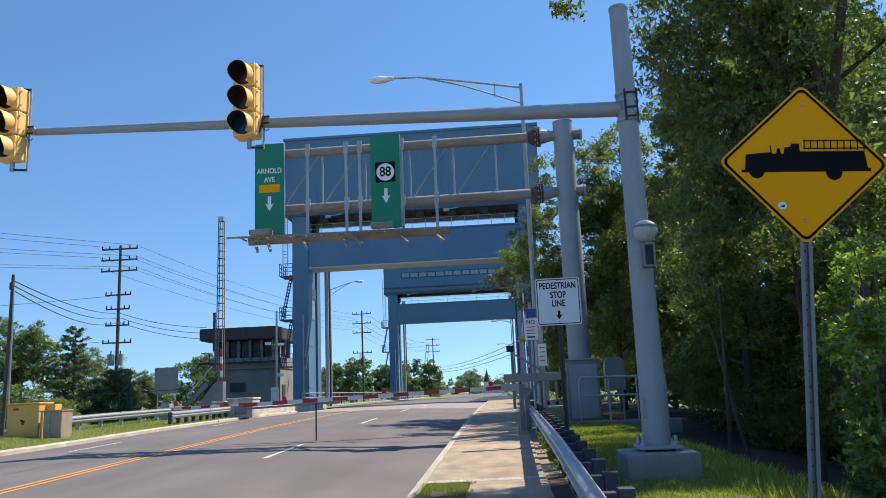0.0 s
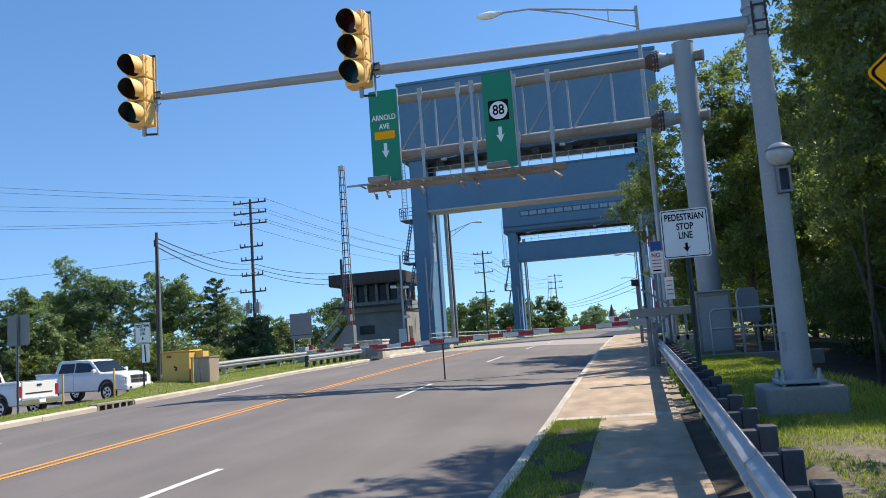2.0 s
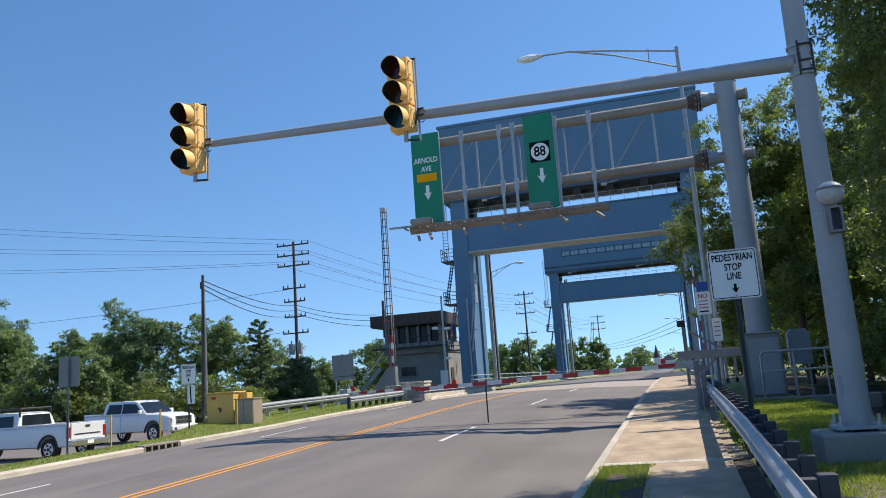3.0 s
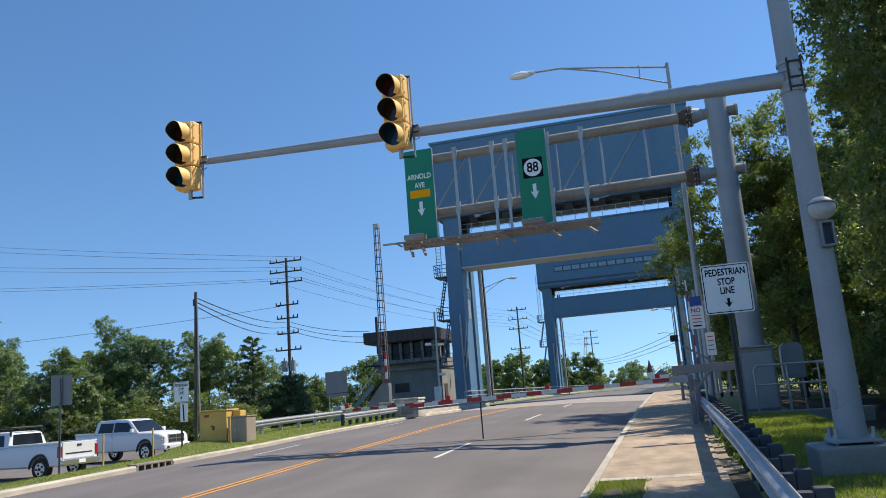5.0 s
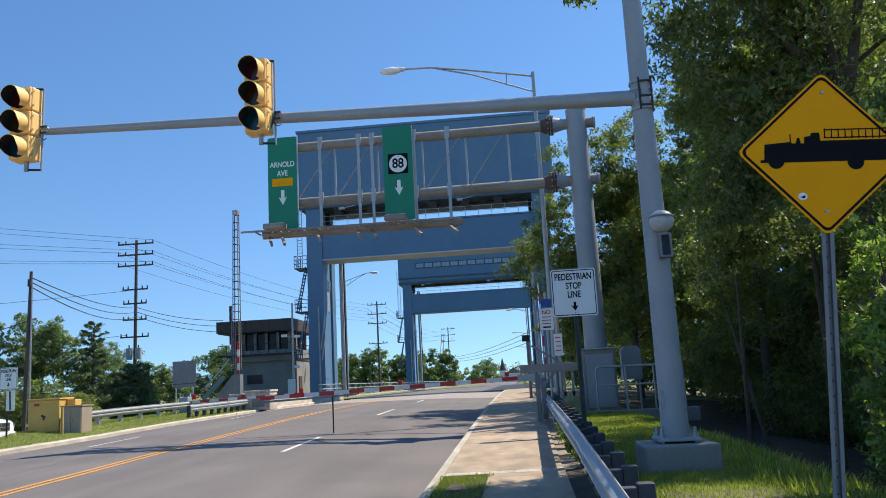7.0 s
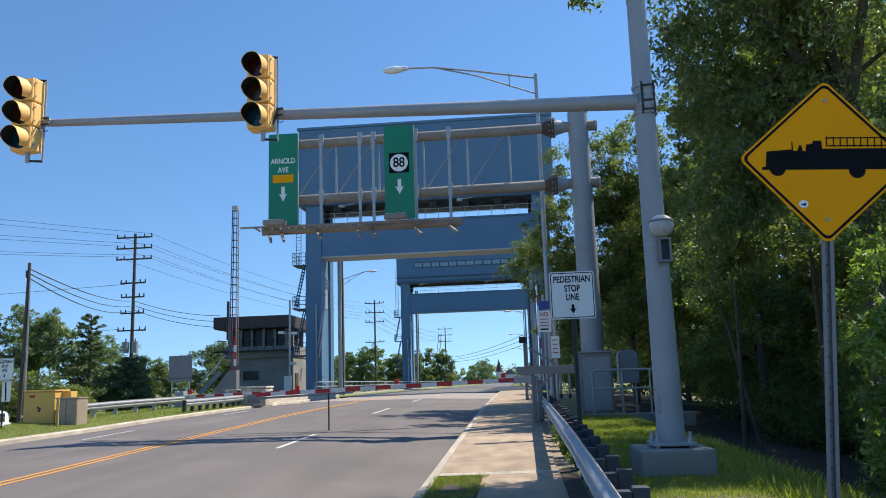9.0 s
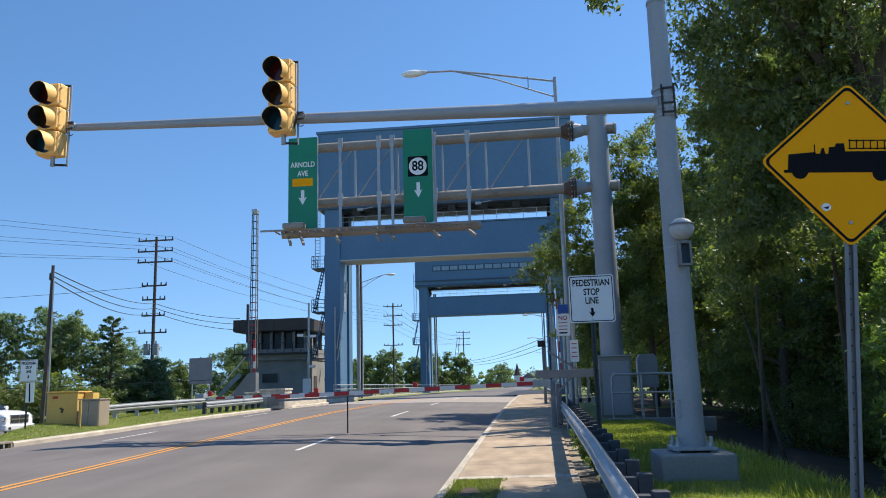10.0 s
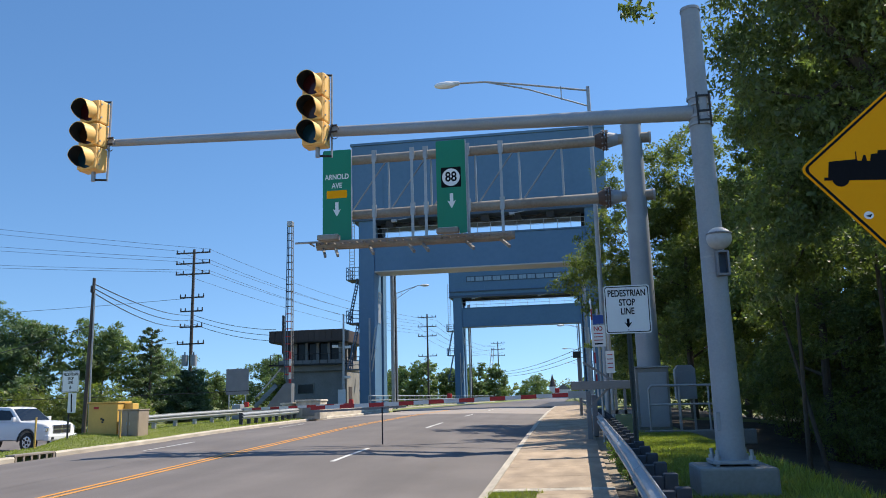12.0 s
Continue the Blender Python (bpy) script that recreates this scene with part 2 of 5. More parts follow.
def prism(pts, y0, y1, bm=None):
    """An outline in x and z, pushed from y0 to y1."""
    bm = bm or bmesh.new()
    a = [bm.verts.new((x, y0, z)) for x, z in pts]
    b = [bm.verts.new((x, y1, z)) for x, z in pts]
    bm.faces.new(a)
    bm.faces.new(b[::-1])
    for i in range(len(pts)):
        j = (i + 1) % len(pts)
        bm.faces.new((a[j], a[i], b[i], b[j]))
    return bm


def rounded(w, h, r, n=5):
    """The outline of a rectangle with round corners."""
    out = []
    for cx, cz, a0 in ((w / 2 - r, h / 2 - r, 0), (-w / 2 + r, h / 2 - r, 90), (-w / 2 + r, -h / 2 + r, 180), (w / 2 - r, -h / 2 + r, 270)):
        out += [(cx + r * math.cos(radians(a0 + 90 * i / n)), cz + r * math.sin(radians(a0 + 90 * i / n))) for i in range(n + 1)]
    return out


def turned(pts, a):
    c, s = math.cos(radians(a)), math.sin(radians(a))
    return [(x * c - z * s, x * s + z * c) for x, z in pts]


def moved(pts, x, z):
    return [(a + x, b + z) for a, b in pts]


def ring(outer, inner, y0, y1):
    """A band between two outlines with as many points."""
    bm = bmesh.new()
    n = len(outer)
    rows = [[bm.verts.new((x, y, z)) for x, z in o] for o, y in ((outer, y0), (inner, y0), (inner, y1), (outer, y1))]
    for k in range(4):
        for i in range(n):
            bm.faces.new((rows[k][i], rows[k][(i + 1) % n], rows[(k + 1) % 4][(i + 1) % n], rows[(k + 1) % 4][i]))
    return bm


def words(text, size, x, y, z, material, parent, wide=1.0):
    """Raised lettering that faces -y, its middle at x and z."""
    cu = bpy.data.curves.new("lettering", "FONT")
    cu.body, cu.size, cu.align_x, cu.align_y, cu.extrude = text, size, "CENTER", "CENTER", 0.002
    cu.offset = size * 0.02
    tmp = bpy.data.objects.new("lettering", cu)
    me = bpy.data.meshes.new_from_object(tmp)
    bpy.data.objects.remove(tmp)
    me.transform(Matrix.Translation((x, y, z)) @ Matrix.Rotation(radians(90), 4, "X") @ Matrix.Diagonal((wide, 1, 1, 1)))
    me.materials.clear()
    me.materials.append(material)
    ob = new("lettering", me)
    ob.parent = parent
    return ob


def wire(name, pts, r, material, parent=None):
    cu = bpy.data.curves.new(name, "CURVE")
    cu.dimensions, cu.bevel_depth, cu.bevel_resolution = "3D", r, 1
    sp = cu.splines.new("POLY")
    sp.points.add(len(pts) - 1)
    for q, p in zip(sp.points, pts):
        q.co = (*p, 1)
    cu.materials.append(material)
    ob = new(name, cu)
    ob.parent = parent
    return ob


def sagging(p, q, sag, n=14):
    p, q = Vector(p), Vector(q)
    return [p.lerp(q, i / n) - Vector((0, 0, 4 * sag * (i / n) * (1 - i / n))) for i in range(n + 1)]


# ---- lie of the land ----
def road_mid(y):
    return float(np.interp(y, (-60, 0, 7, 10, 15, 20, 25, 30, 35, 45, 58, 75, 2000), (-0.3, -0.08, -0.03, 0.01, 0.14, 0.28, 0.40, 0.52, 0.61, 0.72, 0.79, 0.8, 0.8)))


def road_z(x, y):
    d = x + 9.2
    fall = 0.034 * max(0.0, d - 3.5) if d > 0 else float(np.interp(y, (14, 28), (0.02, 0.07))) * max(0.0, -d - 3.4)
    return road_mid(y) - fall


KERB_R, KERB_L = -1.62, -15.5


def walk_z(x, y):
    return road_z(KERB_R, y) + 0.15 + 0.012 * (x - KERB_R)


def smooth(a, b, x):
    t = min(1.0, max(0.0, (x - a) / (b - a)))
    return t * t * (3 - 2 * t)


def bank_z(x, y):
    """The grass bank behind the guard rail."""
    base = float(np.interp(y, (-20, 0, 3, 8, 14, 24, 40, 60, 3000), (-0.15, -0.02, 0.14, 0.42, 0.5, 0.58, 0.65, 0.7, 0.3)))
    edge = walk_z(0.6, y) - 0.03
    z = edge + (base - edge) * smooth(0.86, 1.2, x)
    return z - 0.9 * smooth(2.7, 5.0, x) * (1 - smooth(26, 34, y)) - 1.0 * smooth(5.0, 14.0, x) * (1 - smooth(50, 90, y))


def left_z(x, y):
    top = road_z(KERB_L, y) + 0.15
    d = KERB_L - 0.15 - x
    a = top + float(np.interp(y, (20, 28), (0.0, 0.05))) * min(d, 3.6)
    return a + (-0.34 - a) * smooth(float(np.interp(y, (24, 29), (1.3, 3.6))), float(np.interp(y, (24, 29), (4.6, 6.5))), d) * (1 - smooth(150, 400, y)) 


def ground_z(x, y):
    if x < KERB_L - 0.12:
        return left_z(x, y) - 0.006
    if x < 0.62:
        return road_z(min(max(x, KERB_L), KERB_R), y) - 0.35
    return bank_z(x, y)


def sheet(name, xs, ys, f, material, label, category, kind="structure"):
    vs = [(x, y, f(x, y)) for y in ys for x in xs]
    w = len(xs)
    fs = [(j * w + i, j * w + i + 1, (j + 1) * w + i + 1, (j + 1) * w + i) for j in range(len(ys) - 1) for i in range(w - 1)]
    me = bpy.data.meshes.new(name)
    me.from_pydata(vs, [], fs)
    me.materials.append(material)
    me.shade_smooth()
    return tagged(new(name, me), label, category, "", kind)


ys_near = [-40, -25, -12, -5, -2] + [i * 1.0 for i in range(0, 62)] + [65, 70, 80, 100, 130, 170, 230, 320, 480, 800, 1500, 3000]
xs_ground = [-3000, -1200, -500, -220, -120, -80, -60, -45, -36, -30, -27, -25, -23.5, -22, -21, -20, -19, -18, -17, -16.2, -15.63, -15.61, -9, -1.7, 0.61, 0.66, 0.8, 0.95, 1.1, 1.25, 1.7, 2.3, 3, 3.6, 4.4, 5.5, 7, 9, 11, 14, 20, 35, 70, 150, 400, 1200, 3000]
ground = sheet("ground", xs_ground, ys_near, ground_z, TURF, "mown grass and earth ground beside the road", "ground")
road = sheet("road", [-15.5, -14.5, -13.6, -12.6, -10.9, -9.2, -7.4, -5.7, -4.6, -3.4, -2.5, -1.62], ys_near, road_z, ASPHALT, "worn grey asphalt road with four lanes", "road")


def strip(name, x0, x1, y0, y1, f, up, material, label, category):
    n = max(1, int((y1 - y0) / 1.0))
    ob = sheet(name, (x0, x1), [y0 + (y1 - y0) * i / n for i in range(n + 1)], lambda x, y: f(x, y) + up, material, label, category)
    return ob


sheet("approach_slab", [-15.45, -12.6, -9.2, -5.7, -3.4, -1.66], [47.0 + 1.5 * i for i in range(14)], lambda x, y: road_z(x, y) + 0.003, APPROACH, "pale worn concrete road slab before the bridge", "road")
for x in (-9.32, -9.08):
    strip("lane_line", x - 0.055, x + 0.055, -20, 66, road_z, 0.006, YELLOW_LINE, "double yellow centre line painted on asphalt", "road marking")["group"] = "yellow centre lines"
DASHES = ((-5.7, ((6.4, 9.87), (18.1, 21.5), (30.3, 34.1), (41.6, 45.0), (53.0, 56.4))), (-12.6, ((-0.7, 2.4), (10.4, 13.45), (21.9, 25.0), (32.9, 36.0), (44.0, 47.2), (55.0, 58.2))))
for x, spans in DASHES:
    for y0, y1 in spans:
        ob = strip("lane_dash", x - 0.06, x + 0.06, y0, y1, road_z, 0.006, WHITE_LINE, "white broken lane line painted on asphalt", "road marking")
        ob["group"] = "white lane dashes"


def long_kerb(name, x0, x1, y0, y1, side, label):
    """Cast kerb in lengths with open joints."""
    ob = new(name)
    tagged(ob, label, "kerb", "", "structure")
    y = y0
    while y < y1:
        e = min(y + 3.0, y1)
        bm = bmesh.new()
        f = x0 if side < 0 else x1
        o = x1 if side < 0 else x0
        prof = [(o, -0.3), (f, -0.3), (f, 0.11), (f - side * 0.03, 0.148), (o, 0.155)]
        ra = [bm.verts.new((a, y + 0.006, road_z(f, y) + b)) for a, b in prof]
        rb = [bm.verts.new((a, e - 0.006, road_z(f, e) + b)) for a, b in prof]
        bm.faces.new(ra)
        bm.faces.new(rb[::-1])
        for i in range(5):
            bm.faces.new((ra[i], rb[i], rb[(i + 1) % 5], ra[(i + 1) % 5]))
        part("kerb_length", bm, KERB, ob)
        y = e
    return ob


long_kerb("kerb_right", -1.62, -1.45, -9, 66, -1, "worn pale concrete kerb beside the sidewalk")
long_kerb("kerb_left", -15.7, -15.5, -9, 20.2, 1, "worn pale concrete kerb beside mown grass")
long_kerb("kerb_left_far", -15.7, -15.5, 22.0, 66, 1, "worn pale concrete kerb beside mown grass")

# sidewalk slabs
sidewalk = tagged(new("sidewalk"), "tan concrete sidewalk with cross joints beside guard rail", "sidewalk", "", "structure")


def slab(x0, x1, y0, y1, material=CONCRETE, up=0.0):
    bm = bmesh.new()
    v = []
    for x, y in ((x0, y0), (x1, y0), (x1, y1), (x0, y1)):
        v.append((x, y, walk_z(x, y) + up))
    top = [bm.verts.new(p) for p in v]
    low = [bm.verts.new((p[0], p[1], p[2] - 0.2)) for p in v]
    bm.faces.new(top)
    for i in range(4):
        bm.faces.new((top[i], low[i], low[(i + 1) % 4], top[(i + 1) % 4]))
    return part("slab", bm, material, sidewalk)


y = -6.0
while y < 13.0:
    slab(-0.70, 0.52, y + 0.006, min(y + 1.55, 13.0) - 0.006)
    y += 1.55
slab(-1.44, 0.52, 13.005, 13.3, KERB)
y = 13.31
while y < 66:
    slab(-1.44, 0.50, y + 0.006, y + 1.52 - 0.006)
    y += 1.52
strip("verge", -1.45, -0.70, -6, 13.0, lambda x, y: walk_z(x, y) - 0.02 + 0.015 * math.sin(y * 5 + x * 3), 0, SHADED_SOIL, "patchy grass verge between kerb and sidewalk", "verge")
# nearer than y 13.4 the earth is coloured dark for tree shade
for y0, y1, m in ((-6, 13.4, SHADED_SOIL), (13.4, 66, EARTH)):
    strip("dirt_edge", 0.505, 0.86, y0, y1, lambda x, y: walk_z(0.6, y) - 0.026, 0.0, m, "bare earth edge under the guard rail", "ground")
sheet("bare_earth", [0.99, 1.1, 1.25, 1.7, 2.3, 2.9], [1.0 + 0.5 * i for i in range(15)], lambda x, y: bank_z(x, y) + 0.006, LITTER, "bare brown earth with leaf litter on the bank", "ground")
sheet("parking_lot", [-60, -45, -36, -30, -26, -22.4], [6, 20, 30, 40, 48], lambda x, y: left_z(x, y) + 0.012, ASPHALT, "worn asphalt yard behind the grass verge", "yard")
# the woodland floor takes the same shade-darkened soil colour
sheet("forest_floor", [3.05, 3.6, 4.4, 5.5, 7, 9, 11, 14, 20, 35], [-12, -5, -2] + list(range(0, 60, 2)), lambda x, y: bank_z(x, y) + 0.012, SHADED_SOIL, "earth with leaf litter, tree shade in its colour", "ground")


def tar_seam(x, y, length, turn_, seed, w=0.012):
    """A wandering dark crack filler on the asphalt."""
    rng = np.random.default_rng(seed)
    bm = bmesh.new()
    rows, a = [], radians(turn_)
    for k in range(int(length / 0.25)):
        a += rng.normal() * 0.03
        x, y = x + 0.25 * math.sin(a), y + 0.25 * math.cos(a)
        if not -15.3 < x < -1.8:
            break
        ww = w * (0.6 + 0.8 * rng.random())
        rows.append([bm.verts.new((x + s * ww * math.cos(a), y - s * ww * math.sin(a), road_z(x, y) + 0.005)) for s in (-1, 1)])
    for r0, r1 in zip(rows, rows[1:]):
        bm.faces.new((r0[0], r0[1], r1[1], r1[0]))
    ob = part("tar_seam", bm, TAR, None)
    return tagged(ob, "thin wandering dark crack in the asphalt", "road marking", "cracks in the road", "structure")


for k, (x, y, n, a) in enumerate(((-10.9, 12, 14, 1), (-3.6, 22, 12, 0))):
    tar_seam(x, y, n, a, 502 + k, 0.007)


# ---- guard rail on the right ----
def rail_top(y):
    return float(np.interp(y, (-6, 0, 4, 11, 22, 44), (0.45, 0.55, 0.61, 0.87, 1.05, 1.22)))


W_BEAM = ((0.0, 0.0), (0.0, -0.035), (-0.075, -0.085), (-0.075, -0.125), (0.0, -0.17), (-0.075, -0.215), (-0.075, -0.255), (0.0, -0.305), (0.0, -0.34))


def w_beam(ys, x, topf, side=1.0):
    bm = bmesh.new()
    t = 0.012
    prof = [(side * a, b) for a, b in W_BEAM] + [(side * (a + t), b) for a, b in reversed(W_BEAM)]
    rows = [[bm.verts.new((x + a, y, topf(y) + b)) for a, b in prof] for y in ys]
    n = len(prof)
    for r0, r1 in zip(rows, rows[1:]):
        for i in range(n):
            bm.faces.new((r0[i], r1[i], r1[(i + 1) % n], r0[(i + 1) % n]))
    bm.faces.new(rows[0])
    bm.faces.new(rows[-1][::-1])
    return bm


guard_rail = thing("guard_rail", (0, 0, 0), "galvanised steel guard rail on dark posts beside sidewalk", "guard rail")
y = -5.6
while y < 30:
    part("beam", w_beam([y + (3.84 * i / 4) for i in range(5)], 0.66, rail_top), RAIL_STEEL, guard_rail, "ribbed galvanised steel beam")
    part("splice", w_beam([y - 0.16, y + 0.16], 0.652, lambda v: rail_top(v) + 0.002), RAIL_STEEL, guard_rail)
    y += 3.81
y = -4.8
while y < 30:
    t = rail_top(y)
    post = part("post", span(0.81, 0.95, y - 0.075, y + 0.075, t - 1.2, t + 0.0, 0.012), POST_DARK, guard_rail, "dark guard rail post")
    part("spacer", span(0.672, 0.808, y - 0.07, y + 0.07, t - 0.37, t - 0.03, 0.01), POST_DARK, post)
    y += 0.953

# ---- traffic signal mast ----
MX, MY = 1.73, 9.8
mast = thing("traffic_signal_mast", (MX, MY, 0.5), "grey steel mast pole with long arm over road", "signal mast")
foundation = thing("concrete_footing", (1.7, 9.85, 0), "square grey concrete footing standing in the grass", "footing")
part("block", span(-0.40, 0.46, -0.45, 0.45, -0.1, 0.745, 0.03), BLOCK, foundation)
part("pole", tube((0, 0, 0.26), (-0.01, 0, 5.99), 0.165, 0.118, 28), POLE_GREY, mast, smooth=True)
part("cap", tube((-0.01, 0, 5.98), (-0.01, 0, 6.02), 0.128, 0.124, 28), POLE_GREY, mast)
part("base_plate", box(0, 0, 0.292, 0.5, 0.5, 0.045, 0.01), POLE_GREY, mast)
for sx in (-1, 1):
    for sy in (-1, 1):
        b = part("anchor_bolt", tube((sx * 0.19, sy * 0.19, 0.23), (sx * 0.19, sy * 0.19, 0.43), 0.022, seg=8), GALV, mast)
        part("nut", tube((sx * 0.19, sy * 0.19, 0.315), (sx * 0.19, sy * 0.19, 0.36), 0.042, seg=6), GALV, b)
part("mast_arm", tube((-0.1, -0.02, 4.585), (-8.1, 0.0, 4.83), 0.1, 0.052, 20), POLE_GREY, mast, smooth=True)
clamp = part("clamp", box(0.02, -0.135, 4.6, 0.1, 0.03, 0.4, 0.01), POLE_GREY, mast)
for z in (4.42, 4.52, 4.68, 4.78):
    part("clamp_band", tube((0, 0, z - 0.018), (0, 0, z + 0.018), 0.152, seg=24), GALV, clamp)
for x in (-0.05, 0.1):
    part("clamp_bar", box(x, -0.155, 4.6, 0.02, 0.03, 0.42), MACHINE, clamp)
for z in (4.44, 4.56, 4.76):
    part("clamp_rung", box(0.025, -0.157, z, 0.15, 0.025, 0.022), MACHINE, clamp)
part("hand_hole_cover", box(-0.13, -0.06, 0.75, 0.05, 0.12, 0.22, 0.01), POLE_GREY, mast)


def signal_head(x, z, grip):
    """A three-lamp head on a side bracket."""
    s = thing("traffic_signal", (x, MY - 0.12, z), "yellow three-lamp traffic signal, all lamps dark", "traffic signal", "signal heads on the mast arm", -7)
    for k, lens in enumerate((LENS_RED, LENS_AMBER, LENS_GREEN)):
        zz = 0.355 * (1 - k)
        sec = part("lamp_section", box(0, 0.02, zz, 0.34, 0.2, 0.345, 0.02), SIGNAL_YELLOW, s)
        part("door", box(0, -0.1, zz, 0.325, 0.04, 0.325, 0.015), SIGNAL_YELLOW, sec)
        part("lens", tube((0, -0.118, zz), (0, -0.128, zz), 0.149, 0.147, 24), lens, sec)
        bm = bmesh.new()
        rows = []
        for y0, r in ((-0.115, 0.150), (-0.33, 0.150), (-0.33, 0.142), (-0.121, 0.142)):
            row = []
            for i in range(25):
                a = radians(-58 + 296 * i / 24)
                y1 = y0
                if y0 < -0.25:
                    y1 = -0.33 + 0.11 * max(0, -math.sin(a) + 0.15)
                row.append(bm.verts.new((r * math.cos(a), y1, zz + r * math.sin(a) - 0.1 * (abs(y1) - 0.115))))
            rows.append(row)
        for ra, rb in zip(rows, rows[1:]):
            for i in range(24):
                bm.faces.new((ra[i], ra[i + 1], rb[i + 1], rb[i]))
        lining = bm.copy()
        bmesh.ops.delete(lining, geom=[f for f in lining.faces if max(math.hypot(v.co.x, v.co.z - zz + 0.1 * (abs(v.co.y) - 0.115)) for v in f.verts) > 0.147], context="FACES")
        bmesh.ops.delete(bm, geom=[f for f in bm.faces if max(math.hypot(v.co.x, v.co.z - zz + 0.1 * (abs(v.co.y) - 0.115)) for v in f.verts) < 0.145], context="FACES")
        visor = part("visor", bm, SIGNAL_YELLOW, sec, "yellow tunnel visor", smooth=True)
        part("visor_lining", lining, BLACK, visor, "matt black visor lining", smooth=True)
        for dz in (-0.1, 0.1):
            part("latch", tube((0.175, -0.07, zz + dz), (0.19, -0.07, zz + dz), 0.014, seg=8), GALV, sec)
    s.scale = (0.95, 1.0, 0.98)
    br = part("bracket", tube((0.2, 0.1, -0.66), (0.2, 0.1, 0.56), 0.015, seg=10), GALV, s)
    for zz in (-0.645, 0.545):
        part("bracket_arm", tube((0.2, 0.1, zz), (0.02, 0.02, zz), 0.017, seg=10), MACHINE, br)
        part("end_hub", tube((0.02, 0.02, zz - 0.02), (0.02, 0.02, zz + (0.14 if zz < 0 else -0.05)), 0.032, seg=12), GALV, br)
    part("arm_clamp", box(0.24, 0.13, grip, 0.1, 0.1, 0.1, 0.02), POLE_GREY, br)
    for dz in (-0.045, 0.045):
        part("clamp_bolt", tube((0.2, 0.06, grip + dz), (0.3, 0.06, grip + dz), 0.014, seg=8), MACHINE, br)
    for k in range(10):
        a, b2 = math.pi * (0.1 + 0.16 * k), math.pi * (0.1 + 0.16 * (k + 1))
        part("cable_loop", tube((0.27 + 0.07 * math.cos(a), 0.05, grip - 0.06 + 0.1 * math.sin(a)), (0.27 + 0.07 * math.cos(b2), 0.05, grip - 0.06 + 0.1 * math.sin(b2)), 0.006, seg=6), CABLE, br)
    return s


signal_head(-3.32, 5.5, -0.26)
signal_head(-6.63, 5.4, -0.07)
wire("signal_cable", sagging((-3.1, MY - 0.1, 5.3), (-3.2, MY - 0.12, 5.0), 0.05, 6), 0.012, CABLE, None)["label"] = "short black cable loop hanging from signal bracket"
scene.objects["signal_cable"]["category"] = "cable"

dome = thing("dome_camera", (MX + 0.04, MY - 0.26, 3.4), "white weathered dome camera on the mast pole", "camera")
bm = bmesh.new()
bmesh.ops.create_uvsphere(bm, u_segments=20, v_segments=12, radius=0.15, matrix=Matrix.Diagonal((1, 0.9, 0.92, 1)))
part("housing", bm, DOME, dome, smooth=True)
part("shield", tube((0, 0, 0.045), (0, 0, 0.062), 0.152, 0.148, 20), SIGN_BACK, dome)
part("mount_box", ring(rounded(0.15, 0.3, 0.01), rounded(0.1, 0.25, 0.01), -0.03, 0.1), SIGN_BACK, dome).location = (0.02, 0, -0.3)
part("mount_back", box(0.02, 0.09, -0.3, 0.12, 0.02, 0.28), BLUE_DARK, dome)
for z in (-0.19, -0.4):
    part("strap", tube((-0.04, 0.26, z - 0.012), (-0.04, 0.26, z + 0.012), 0.152, seg=20), GALV, dome)

# ---- fire engine warning sign ----
fire_sign = thing("fire_engine_sign", (2.05, 5.2, 2.95), "leaning yellow diamond warning sign with black fire engine", "traffic sign")
fire_sign.matrix_world = pose(2.055, 5.2, 2.965, 0, 5, 0)
outer = turned(rounded(0.8, 0.8, 0.047), 45)
part("panel", prism(outer, 0.0, 0.004), SIGN_YELLOW, fire_sign)
part("border", ring(turned(rounded(0.772, 0.772, 0.042), 45), turned(rounded(0.74, 0.74, 0.037), 45), -0.003, 0.0), SIGN_BLACK, fire_sign)
engine = part("engine_silhouette", prism([(-0.43, -0.055), (-0.405, -0.055), (-0.40, 0.055), (-0.23, 0.075), (-0.215, 0.065), (-0.19, 0.065), (-0.178, 0.105), (-0.165, 0.105), (-0.155, 0.065), (-0.135, 0.065), (-0.13, 0.112), (-0.09, 0.118), (-0.085, 0.14), (-0.03, 0.142), (-0.025, 0.085), (0.415, 0.10), (0.435, -0.025), (0.455, -0.025), (0.455, -0.045), (-0.43, -0.075)], -0.003, -0.0005), SIGN_BLACK, fire_sign)
for x in (-0.325, 0.205):
    part("wheel_mark", prism([(x + 0.055 * math.cos(2 * math.pi * i / 20), -0.06 + 0.055 * math.sin(2 * math.pi * i / 20)) for i in range(20)], -0.0035, -0.0005), SIGN_BLACK, engine)
part("windscreen_mark", prism([(-0.228, 0.07), (-0.22, 0.07), (-0.224, 0.13), (-0.23, 0.13)], -0.003, -0.0005), SIGN_BLACK, engine)
for z in (0.102, 0.158):
    part("ladder_rail", prism([(0.0, z), (0.42, z + 0.014), (0.42, z + 0.022), (0.0, z + 0.008)], -0.003, -0.0005), SIGN_BLACK, engine)
for k in range(10):
    x = 0.003 + 0.0455 * k
    part("ladder_rung", prism([(x, 0.104), (x + 0.007, 0.104), (x + 0.007, 0.172), (x, 0.172)], -0.003, -0.0005), SIGN_BLACK, engine)
for z in (0.42, -0.4):
    part("bolt", tube((0, -0.008, z), (0, 0.0, z), 0.012, seg=8), GALV, fire_sign)
engine.scale = (0.96, 1.0, 0.98)
